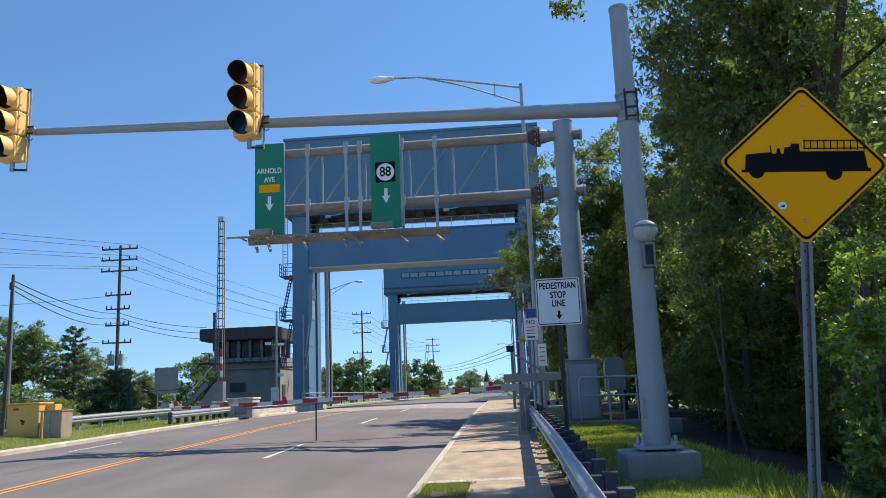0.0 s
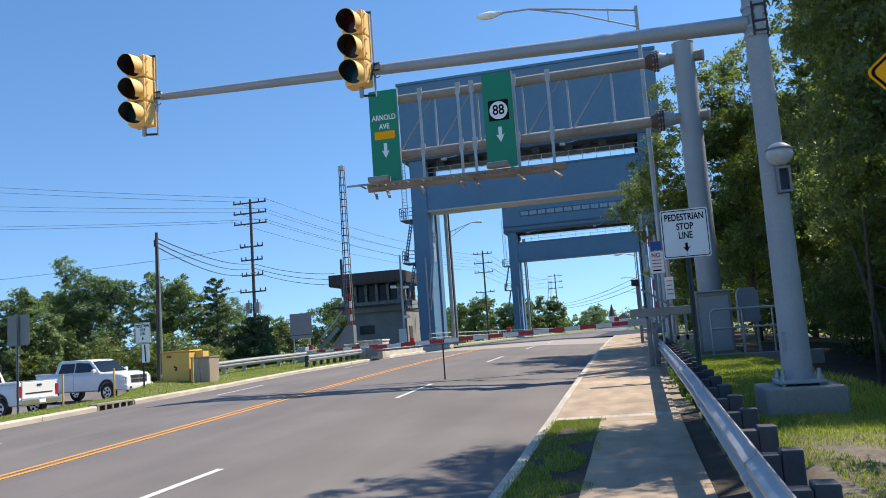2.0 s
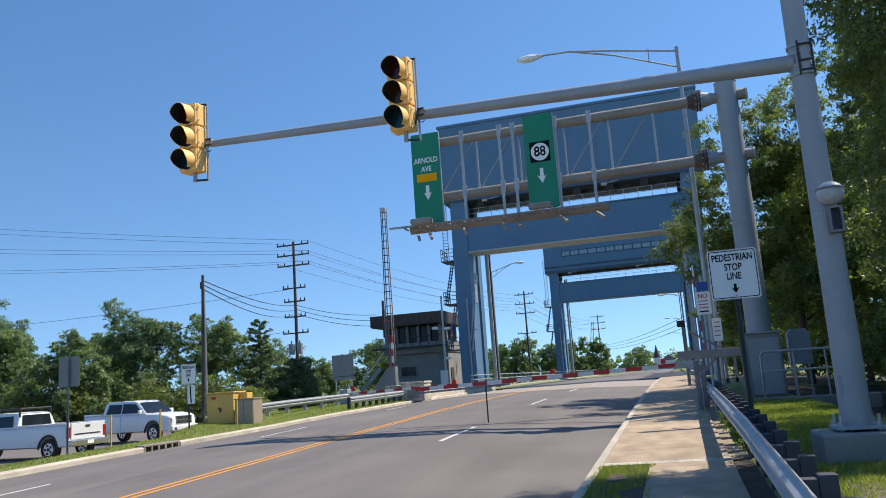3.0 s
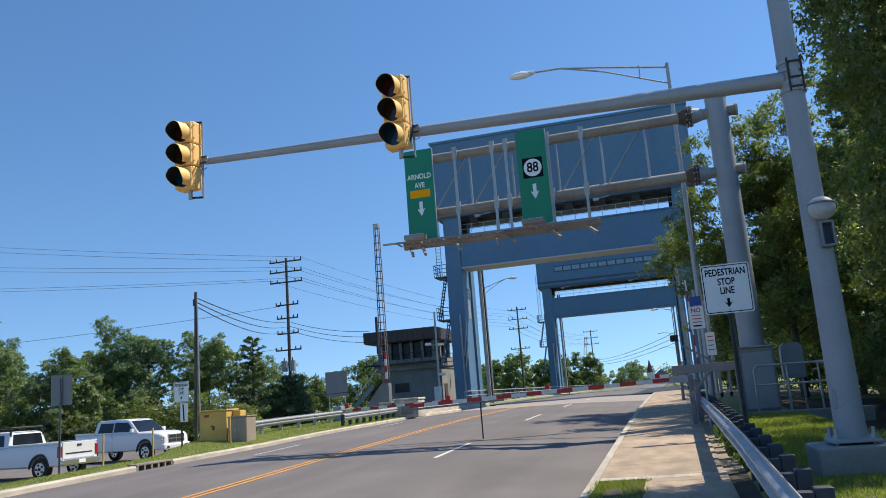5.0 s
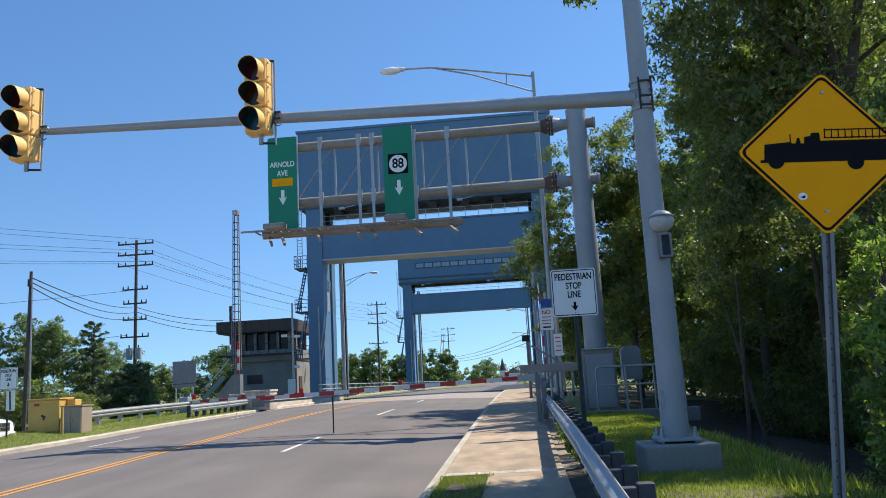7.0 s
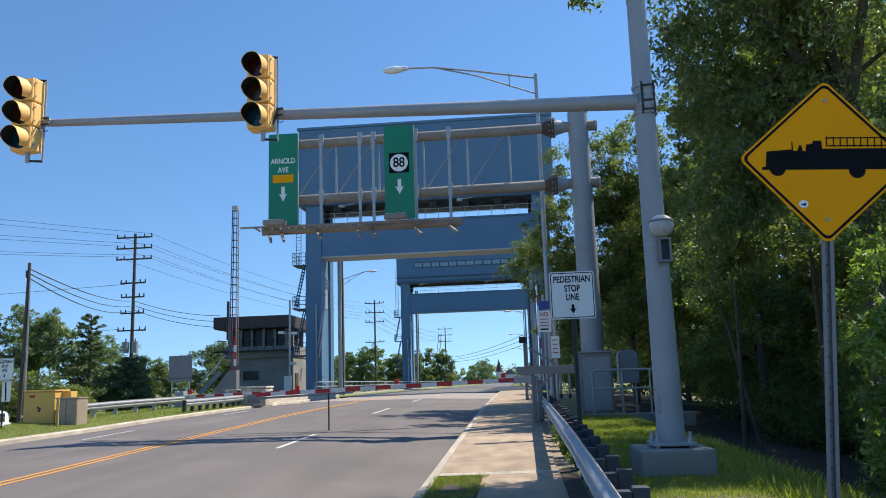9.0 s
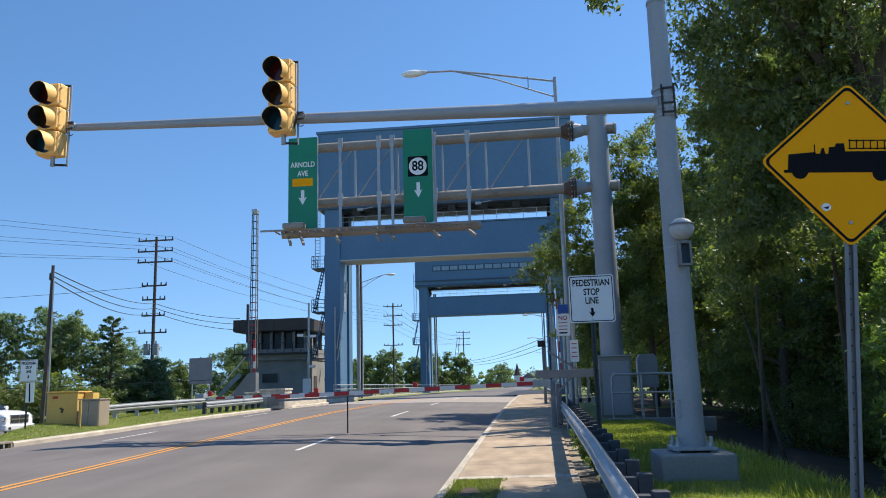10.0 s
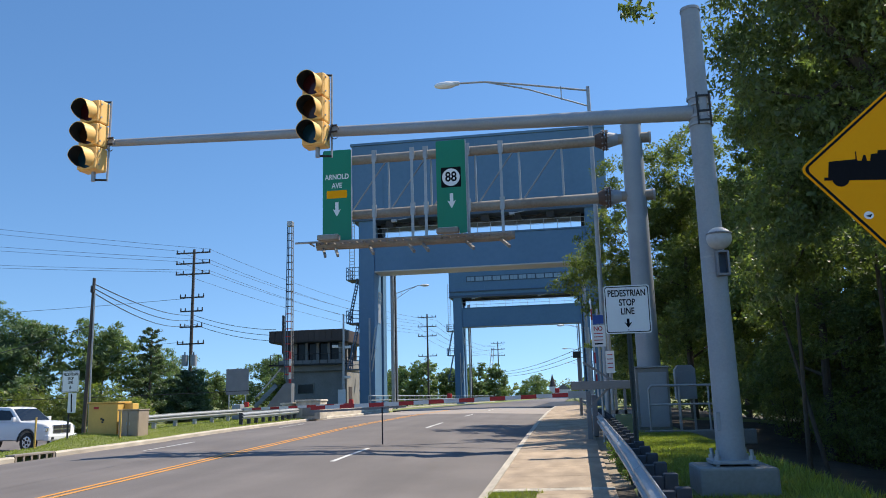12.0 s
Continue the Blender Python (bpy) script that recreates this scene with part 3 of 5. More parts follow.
st = part("sticker", prism([(-0.15 + 0.03 * math.cos(0.35 * i), -0.30 + 0.026 * math.sin(0.35 * i)) for i in range(18)], -0.003, -0.0005), SIGN_WHITE, fire_sign, "small scuffed white sticker")
part("smudge", prism([(-0.17, -0.305), (-0.14, -0.314), (-0.13, -0.292), (-0.15, -0.298)], -0.004, -0.0032), SIGN_BLACK, st)


def u_post(name_parent, x, y, z0, z1, material=GALV):
    """A flanged U-channel post, with holes along its web."""
    po = part("post", box(x, y + 0.03, (z0 + z1) / 2, 0.03, 0.006, z1 - z0), material, name_parent)
    for s in (-1, 1):
        part("post_side", bar((x + s * 0.016, y + 0.016, z0), (x + s * 0.016, y + 0.016, z1), 0.005, 0.03), material, po)
        part("post_flange", box(x + s * 0.027, y + 0.002, (z0 + z1) / 2, 0.024, 0.005, z1 - z0), material, po)
    for k in range(int((z1 - z0 - 0.9) / 0.1)):
        part("hole", box(x, y + 0.0262, z0 + 0.3 + 0.1 * k, 0.011, 0.002, 0.011), MACHINE, po)
    return po


u_post(fire_sign, 0.0, 0.006, -3.2, 0.45, SIGN_BACK)


def stop_line_sign(loc, size, post_down, readable, turn=0.0):
    s = thing("pedestrian_stop_sign", loc, "white pedestrian stop line sign on a steel post", "traffic sign", "", turn)
    w, h = size
    part("panel", prism(rounded(w, h, 0.04), 0, 0.004), SIGN_WHITE, s)
    part("border", ring(rounded(w - 0.035, h - 0.035, 0.035), rounded(w - 0.06, h - 0.06, 0.028), -0.003, 0), SIGN_BLACK, s)
    for text, z in (("PEDESTRIAN", 0.255), ("STOP", 0.105), ("LINE", -0.035)):
        words(text, 0.148 * h / 0.77, 0, -0.002, z * h / 0.77, SIGN_BLACK, s, 0.72)
    part("arrow", prism([(-0.02, -0.15), (0.02, -0.15), (0.02, -0.225), (0.06, -0.205), (0.0, -0.295), (-0.06, -0.205), (-0.02, -0.225)], -0.003, -0.0005), SIGN_BLACK, s)
    for z in (0.34, -0.33):
        part("bolt", tube((0, -0.008, z), (0, 0, z), 0.011, seg=8), GALV, s)
    u_post(s, 0.0, 0.006, -post_down, h / 2 - 0.05, POST_GREEN)
    return s


stop_line_sign((0.87, 12.7, 2.925), (0.72, 0.77), 2.7, True)

# ---- overhead sign gantry ----
GX, GY = 2.2, 24.0
gantry = thing("sign_gantry", (0, GY, 0), "grey steel cantilever sign gantry reaching over road", "sign gantry")
plinth = thing("gantry_plinth", (2.22, GY, 0.3), "tall grey concrete plinth under the gantry pole", "plinth")
part("block", span(-0.47, 0.47, -0.5, 0.5, 0, 2.03, 0.03), BLOCK, plinth)
part("front_panel", span(-0.4, 0.4, -0.53, -0.503, 0.35, 1.9, 0.01), POLE_GREY, plinth)
part("cap", span(-0.5, 0.5, -0.54, 0.53, 2.032, 2.075, 0.01), GALV, plinth)
part("pole", tube((GX, 0, 2.376), (GX - 0.02, 0, 9.88), 0.34, 0.31, 32), POLE_GREY, gantry, smooth=True)
part("pole_cap", tube((GX - 0.02, 0, 9.88), (GX - 0.02, 0, 9.92), 0.325, 0.2, 32), POLE_GREY, gantry)
for z in (9.45, 7.6):
    ch = part("chord", tube((GX + 0.5, -0.02, z), (-7.6, -0.02, z - 0.05), 0.165, 0.15, 18), WEATHERED, gantry, smooth=True)
    fl = part("flange", tube((1.3, -0.02, z), (1.34, -0.02, z), 0.33, seg=20), RUST, ch)
    part("flange_ring", tube((1.38, -0.02, z), (1.42, -0.02, z), 0.33, seg=20), RUST, ch)
    part("collar", tube((1.05, -0.02, z), (1.28, -0.02, z), 0.18, 0.29, 18), RUST, ch)
    part("collar_inner", tube((1.43, -0.02, z), (1.75, -0.02, z), 0.26, 0.18, 18), POLE_GREY, ch)
    for k in range(10):
        a = 2 * math.pi * k / 10
        part("flange_bolt", tube((1.25, -0.02 + 0.29 * math.cos(a), z + 0.29 * math.sin(a)), (1.47, -0.02 + 0.29 * math.cos(a), z + 0.29 * math.sin(a)), 0.025, seg=6), GALV, fl)
    part("stub_cap", tube((GX + 0.5, -0.02, z), (GX + 0.56, -0.02, z), 0.19, seg=18), POLE_GREY, ch)
for x in (-6.9, -5.6, -4.2, -2.75, -1.35, 0.0):
    part("web_post", tube((x, -0.02, 7.62), (x, -0.02, 9.45), 0.035, seg=8), GALV, gantry)
for x in (-6.9, -5.6, -4.2, -2.75, -1.35):
    part("diagonal", tube((x + 0.08, -0.02, 7.7), (x + 1.28, -0.02, 9.4), 0.028, seg=8), POLE_GREY, gantry)
for x in (-6.05, -4.79, -4.35, -2.99, -1.92):
    hg = part("sign_hanger", box(x, -0.24, 8.06, 0.09, 0.02, 3.15), GALV, gantry)
    part("hanger_web", box(x, -0.2, 8.06, 0.02, 0.07, 3.15), GALV, hg)
    for z in (9.45, 7.6):
        part("hanger_clamp", box(x, -0.19, z, 0.16, 0.05, 0.4, 0.01), GALV, hg)
for x0, x1 in ((-7.72, -6.78), (-3.97, -3.03)):
    for f in (0.2, 0.8):
        x = x0 + (x1 - x0) * f
        part("sign_hanger", box(x, -0.2, 8.1, 0.08, 0.08, 3.05), GALV, gantry)
cat = part("catwalk", tube((-7.85, -0.55, 6.5), (-1.55, -0.55, 6.47), 0.125, seg=14), WEATHERED, gantry, "rusty round support tube below the signs")
part("walk_edge", bar((-8.0, -0.95, 6.52), (-1.62, -0.95, 6.48), 0.07, 0.05), WEATHERED, cat)
part("walk_tube", tube((-7.9, -0.4, 6.42), (-1.7, -0.4, 6.40), 0.06, seg=10), WEATHERED, cat)
part("conduit", tube((-8.5, -0.75, 6.57), (-7.4, -0.75, 6.56), 0.035, seg=8), GALV, cat)
for k in range(26):
    x = -7.95 + 0.245 * k
    part("grating_bar", bar((x, -0.93, 6.49), (x, -0.5, 6.49), 0.05, 0.03), WEATHERED, cat)
for x in (-7.7, -7.3, -6.18, -4.92, -4.48, -3.12, -2.05):
    part("bracket_arm", bar((x - 0.1, -0.15, 6.56), (x + 0.38, -1.35, 5.98), 0.07, 0.09), WEATHERED, cat)
for x in (-7.3, -3.55):
    lampbox = part("sign_lamp", box(x + 0.02, -1.15, 6.6, 0.68, 0.26, 0.16, 0.02), WEATHERED, gantry, "long box lamp under the sign")
    part("lamp_glass", box(x + 0.02, -1.1, 6.69, 0.6, 0.2, 0.02), SIGN_WHITE, lampbox)


def green_panel(x0, x1):
    s = thing("overhead_sign", ((x0 + x1) / 2, GY - 0.32, 8.285), "tall green overhead sign with white down arrow", "traffic sign", "green overhead signs")
    w = x1 - x0
    part("panel", prism(rounded(w, 3.05, 0.05), 0, 0.05), SIGN_GREEN, s)
    part("edge_strip", box(w / 2 + 0.012, 0.03, 0, 0.02, 0.07, 3.05), GALV, s)
    part("arrow", prism([(-0.055, -0.23), (0.055, -0.23), (0.055, -0.5), (0.135, -0.46), (0, -0.72), (-0.135, -0.46), (-0.055, -0.5)], -0.004, -0.0005), SIGN_WHITE, s)
    return s


s1 = green_panel(-7.74, -6.79)
s1.location.z -= 0.11
s1["label"] = "green overhead sign lettered Arnold Ave with arrow"
words("ARNOLD", 0.245, 0, -0.003, 0.61, SIGN_WHITE, s1, 0.80)
words("AVE", 0.245, 0, -0.003, 0.315, SIGN_WHITE, s1, 0.80)
part("yellow_patch", prism(moved(rounded(0.68, 0.26, 0.02), 0, 0.03), -0.004, -0.0005), SIGN_YELLOW, s1, "plain yellow plate")
s2 = green_panel(-3.98, -3.04)
s2.location.z -= 0.07
s2["label"] = "green overhead sign with route 88 shield"
sh = part("shield", prism(moved(rounded(0.64, 0.66, 0.03), 0, 0.3), -0.004, -0.0005), SIGN_BLACK, s2, "black square route marker with white disc")
part("disc", prism([(0.285 * math.cos(2 * math.pi * i / 32), 0.3 + 0.285 * math.sin(2 * math.pi * i / 32)) for i in range(32)], -0.007, -0.0045), SIGN_WHITE, sh)
words("88", 0.44, 0, -0.009, 0.3, SIGN_BLACK, s2, 0.85)

# hand rail, cabinet and posts near the gantry
pipe_rail = thing("pipe_railing", (0, 22, 0.35), "galvanised pipe railing on a low concrete strip", "railing")
for x in (1.95, 2.75, 3.5):
    part("post", tube((x, 0, 0), (x, 0, 1.42 if x > 2 else 1.36), 0.028, seg=10), GALV, pipe_rail)
part("top_pipe", tube((2.02, 0, 1.45), (4.3, 0, 1.43), 0.032, seg=10), GALV, pipe_rail)
part("top_bend", tube((1.95, 0, 1.36), (2.03, 0, 1.45), 0.032, seg=10), GALV, pipe_rail)
part("mid_pipe", tube((1.95, 0, 0.95), (4.3, 0, 0.94), 0.026, seg=10), GALV, pipe_rail)
part("strip_base", span(1.8, 4.6, -0.18, 0.18, -0.1, 0.27, 0.02), BLOCK, pipe_rail)
for x in (4.28,):
    part("post", tube((x, 0, 0), (x, 0, 1.43), 0.028, seg=10), GALV, pipe_rail)
cab = thing("control_cabinet", (3.35, 25.2, 0.45), "grey steel control cabinet with chamfered top on legs", "cabinet")
part("body", prism([(-0.3, 0.95), (0.3, 0.95), (0.3, 1.85), (0.2, 1.98), (-0.2, 1.98), (-0.3, 1.85)], -0.22, 0.22), POLE_GREY, cab)
part("door", span(-0.25, 0.25, -0.24, -0.222, 1.02, 1.8, 0.008), POLE_GREY, cab)
part("handle", box(0.2, -0.255, 1.4, 0.03, 0.03, 0.14), GALV, cab)
for x in (-0.22, 0.22):
    part("leg", box(x, 0, 0.42, 0.06, 0.06, 1.06), GALV, cab)
campost = thing("camera_post", (0.29, 38.0, 0.45), "grey square post with small camera on top", "post")
part("post", box(0, 0, 1.5, 0.14, 0.14, 3.0, 0.01), SIGN_BACK, campost)
part("head", box(-0.08, -0.05, 3.06, 0.36, 0.3, 0.3, 0.03), MACHINE, campost)
part("base_plate", box(0, 0, 0.16, 0.3, 0.3, 0.04), GALV, campost)
ped_gate = thing("sidewalk_gate", (0, 18.5, 0.25), "grey steel sidewalk gate beam with diagonal brace", "gate")
part("beam", span(-0.1, 1.36, -0.05, 0.05, 1.47, 1.66, 0.01), SIGN_BACK, ped_gate)
part("post", span(1.24, 1.33, -0.05, 0.05, 0, 1.466, 0.01), SIGN_BACK, ped_gate)
part("brace", bar((0.2, 0.06, 2.1), (1.1, 0.06, 1.5), 0.08, 0.05), SIGN_BACK, ped_gate)
part("brace_low", bar((0.2, 0.06, 0.95), (0.75, 0.06, 1.5), 0.07, 0.05), SIGN_BACK, ped_gate)
# low bar and uprights, added out of sight to cast a ladder-like shadow
part("shadow_beam", span(0.78, 1.3, -0.03, 0.03, 0.9, 1.0), SIGN_BACK, ped_gate)
for x in (0.9, 1.1):
    part("upright", span(x - 0.03, x + 0.03, -0.03, 0.03, 0.9 if x > 0.7 else 1.05, 1.466), SIGN_BACK, ped_gate)
no_sign = thing("notice_sign", (0.72, 22.0, 3.2), "white notice sign with red and dark lettering on post", "traffic sign")
part("panel", prism(rounded(0.38, 0.6, 0.02), 0, 0.005), SIGN_WHITE, no_sign)
words("NO", 0.17, 0, -0.003, 0.19, RED, no_sign, 0.9)
for z in (0.06, -0.03, -0.12):
    part("line_of_print", box(0, -0.002, z, 0.24, 0.003, 0.022), RED, no_sign)
part("arrow_mark", box(0, -0.002, -0.22, 0.22, 0.003, 0.04), SIGN_BLACK, no_sign)
part("post", tube((0, 0.04, -2.9), (0, 0.04, 0.75), 0.035, seg=10), GALV, no_sign)
part("blue_plate", prism(moved(rounded(0.28, 0.24, 0.02), 0.02, 0.45), 0, 0.005), SIGN_BLUE, no_sign, "blue plate above the notice")
tall_sign = thing("narrow_notice", (1.02, 22.6, 2.5), "narrow pale notice plate on a grey post", "traffic sign")
part("panel", prism(rounded(0.24, 0.62, 0.02), 0, 0.005), SIGN_WHITE, tall_sign)
for z in (0.2, 0.08, -0.04, -0.16):
    part("line_of_print", box(0, -0.002, z, 0.15, 0.003, 0.024), RED, tall_sign)
part("post", tube((0.0, 0.05, -2.1), (0.0, 0.05, 1.2), 0.05, seg=12), GALV, tall_sign)


def stripes(name, p, q, w, h, n, parent, first=0):
    """A barrier arm in red and white lengths."""
    p, q = Vector(p), Vector(q)
    for k in range(n):
        part("stripe", bar(p.lerp(q, k / n), p.lerp(q, (k + 1) / n), w, h), RED if (k + first) % 2 else WHITE, parent)
    return parent


gate_up = thing("raised_gate", (0.47, 24.0, 0.4), "raised red and white striped gate arm", "barrier arm")
part("stand", box(0.08, 0.0, 0.6, 0.16, 0.3, 1.2, 0.02), SIGN_BACK, gate_up)
stripes("arm", (0.2, -0.2, 1.15), (0.13, -0.2, 4.05), 0.09, 0.04, 9, gate_up)


def street_lamp(loc, h, reach, r0, group, label, turn=0.0, head_up=0.5):
    s = thing("street_lamp", loc, label, "street lamp", group, turn)
    part("pole", tube((0, 0, 0), (0, 0, h), r0, r0 * 0.62, 16), GALV, s, smooth=True)
    part("base", box(0, 0, 0.15, r0 * 3.2, r0 * 3.2, 0.3, 0.02), GALV, s)
    top = (-reach + 0.6, 0, h + head_up)
    pts = [Vector((0, 0, h - 0.15)), Vector((-reach * 0.45, 0, h + head_up * 0.55)), Vector((-reach * 0.7, 0, h + head_up * 0.95)), Vector(top)]
    low = [Vector((0, 0, h - 0.75)), Vector((-reach * 0.4, 0, h + head_up * 0.15)), Vector((-reach * 0.7, 0, h + head_up * 0.95))]
    arm = wire("arm", pts, 0.035, GALV, s)
    wire("brace", low, 0.028, GALV, s)
    part("strut", tube((-reach * 0.18, 0, h - 0.42), (-reach * 0.18, 0, h + 0.1), 0.02, seg=8), GALV, s)
    hd = part("lamp_head", tube((-reach + 0.65, 0, h + head_up), (-reach + 0.15, 0, h + head_up + 0.0), 0.07, 0.13, 14), WHITE, s, smooth=True)
    bm = bmesh.new()
    bmesh.ops.create_uvsphere(bm, u_segments=16, v_segments=10, radius=1, matrix=Matrix.Translation((-reach + 0.12, 0, h + head_up - 0.03)) @ Matrix.Diagonal((0.42, 0.17, 0.13, 1)))
    part("refractor", bm, SIGN_WHITE, hd, "cloudy glass lamp bowl", smooth=True)
    return s


street_lamp((1.07, 27.0, 0.5), 12.0, 5.3, 0.1, "street lamps", "galvanised street lamp with long curved arm", 0, 0.55)

# ---- barrier across the road ----
barrier = thing("barrier_arm", (0, 22.8, 0.2), "lowered red and white striped barrier across road", "barrier arm")
stripes("arm", (-0.2, 0, 1.42), (-7.8, 0, 1.23), 0.06, 0.115, 17, barrier, 1)
part("counter_beam", bar((-4.9, 0.02, 1.21), (-7.85, 0.02, 1.12), 0.05, 0.06), SIGN_BACK, barrier)
part("support_rod", tube((-5.62, 0, 0.10), (-5.62, 0, 1.2), 0.022, seg=8), MACHINE, barrier, "thin steel prop under the arm")
for x, z in ((-0.5, 1.55), (-3.6, 1.48)):
    lp = part("warning_lamp", box(x, -0.03, z + 0.0, 0.13, 0.1, 0.13, 0.02), RED, barrier)
    part("lamp_lens", tube((x, -0.08, z + 0.0), (x, -0.1, z + 0.0), 0.05, seg=14), RED, lp)
part("hinge_bracket", bar((-0.2, 0.05, 1.42), (0.3, 0.05, 1.42), 0.1, 0.2), GALV, barrier)
part("stand", box(0.36, 0.1, 0.75, 0.13, 0.3, 1.5, 0.02), SIGN_BACK, barrier)

far_barrier = thing("barrier_arm", (0, 42.0, 0.5), "lowered red and white barrier on the opposite lanes", "barrier arm")
stripes("arm", (-18.2, 0, 0.82), (-11.9, 0, 0.95), 0.07, 0.13, 12, far_barrier)
for x in (-18.0, -12.0):
    lp = part("warning_lamp", box(x, -0.04, 1.08, 0.24, 0.14, 0.26, 0.02), RED, far_barrier)
    part("lamp_lens", tube((x, -0.11, 1.12), (x, -0.14, 1.12), 0.11, seg=14), RED, lp)
part("stand", box(-18.6, 0.2, 0.5, 0.5, 0.6, 1.2, 0.03), POLE_GREY, far_barrier)

# concrete end posts of the approach
for x, w, h in ((-15.6, 1.5, 1.05), (-16.9, 0.7, 0.9)):
    pier = thing("approach_pier", (x, 46.0, 0.6), "pale concrete end block of the bridge parapet", "parapet block", "parapet blocks")
    part("block", box(0, 0, h / 2, w, 1.4, h, 0.05), KERB, pier)
    part("coping", box(0, 0, h + 0.06, w + 0.1, 1.5, 0.12, 0.03), KERB, pier)
    part("face_panel", box(0.05, -0.72, h * 0.5, w * 0.5, 0.03, h * 0.6, 0.01), BLOCK, pier)
low_wall = thing("approach_parapet", (-15.9, 47.0, 0.55), "long low pale concrete parapet beside the road", "parapet")
part("wall", span(-0.2, 0.2, 0, 21, 0, 0.75, 0.03), KERB, low_wall)

# ---- guard rail on the left ----
rail_left = thing("guard_rail", (0, 0, 0), "galvanised steel guard rail on grass verge", "guard rail")


def left_top(y):
    return left_z(-18.2, y) + float(np.interp(y, (27, 60), (0.62, 0.6)))


y = 30.3
while y < 52:
    part("beam", w_beam([y, y + 1.9, y + 3.82], -18.2, left_top, -1.0), GALV, rail_left, "ribbed galvanised steel beam")
    y += 3.81
y = 30.8
while y < 56:
    part("post", span(-18.42, -18.26, y - 0.06, y + 0.06, left_top(y) - 1.0, left_top(y) - 0.02), GALV, rail_left)
    y += 1.905
near_rail = thing("guard_rail", (0, 0, 0), "short white-topped guard rail beside the road kerb", "guard rail")
part("beam", w_beam([37, 39, 41, 43, 45], -16.1, lambda v: left_z(-16.1, v) + 0.62, -1.0), RAIL_STEEL, near_rail)
y = 37.2
while y < 45.2:
    part("post", span(-16.32, -16.16, y - 0.07, y + 0.07, left_z(-16.2, y) - 0.5, left_z(-16.2, y) + 0.58), POST_DARK, near_rail)
    y += 0.95


# ---- bridge ----
def railing(parent, p, q, h, n, r=0.035, bars=3, material=GALV):
    p, q = Vector(p), Vector(q)
    for k in range(n + 1):
        a = p.lerp(q, k / n)
        part("rail_post", tube(a, a + Vector((0, 0, h)), r, seg=6), material, parent)
    for k in range(bars):
        z = Vector((0, 0, h * (k + 1) / bars))
        part("rail_bar", tube(p + z, q + z, r * 0.9, seg=6), material, parent)


for x, lab in ((-17.3, "pale steel bridge railing along the deck edge"), (1.6, "pale steel bridge railing along the deck edge")):
    br = thing("bridge_railing", (x, 66, 0.8), lab, "railing", "bridge railings")
    railing(br, (0, 0, 0.1), (0, 110, 0.1), 1.15, 44, 0.045, 3)
    part("kerb_beam", span(-0.2, 0.2, 0, 110, -0.1, 0.12), KERB, br)
deck = thing("bridge_deck", (-7.85, 68, 0.75), "steel lift bridge deck with plate girders", "bridge deck")
part("slab", span(-10.4, 10.2, 0, 66, -0.5, -0.02), MACHINE, deck)
for x in (-9.9, 9.7):
    part("girder", span(x - 0.2, x + 0.2, 0, 66, -1.6, -0.52), BLUE, deck)


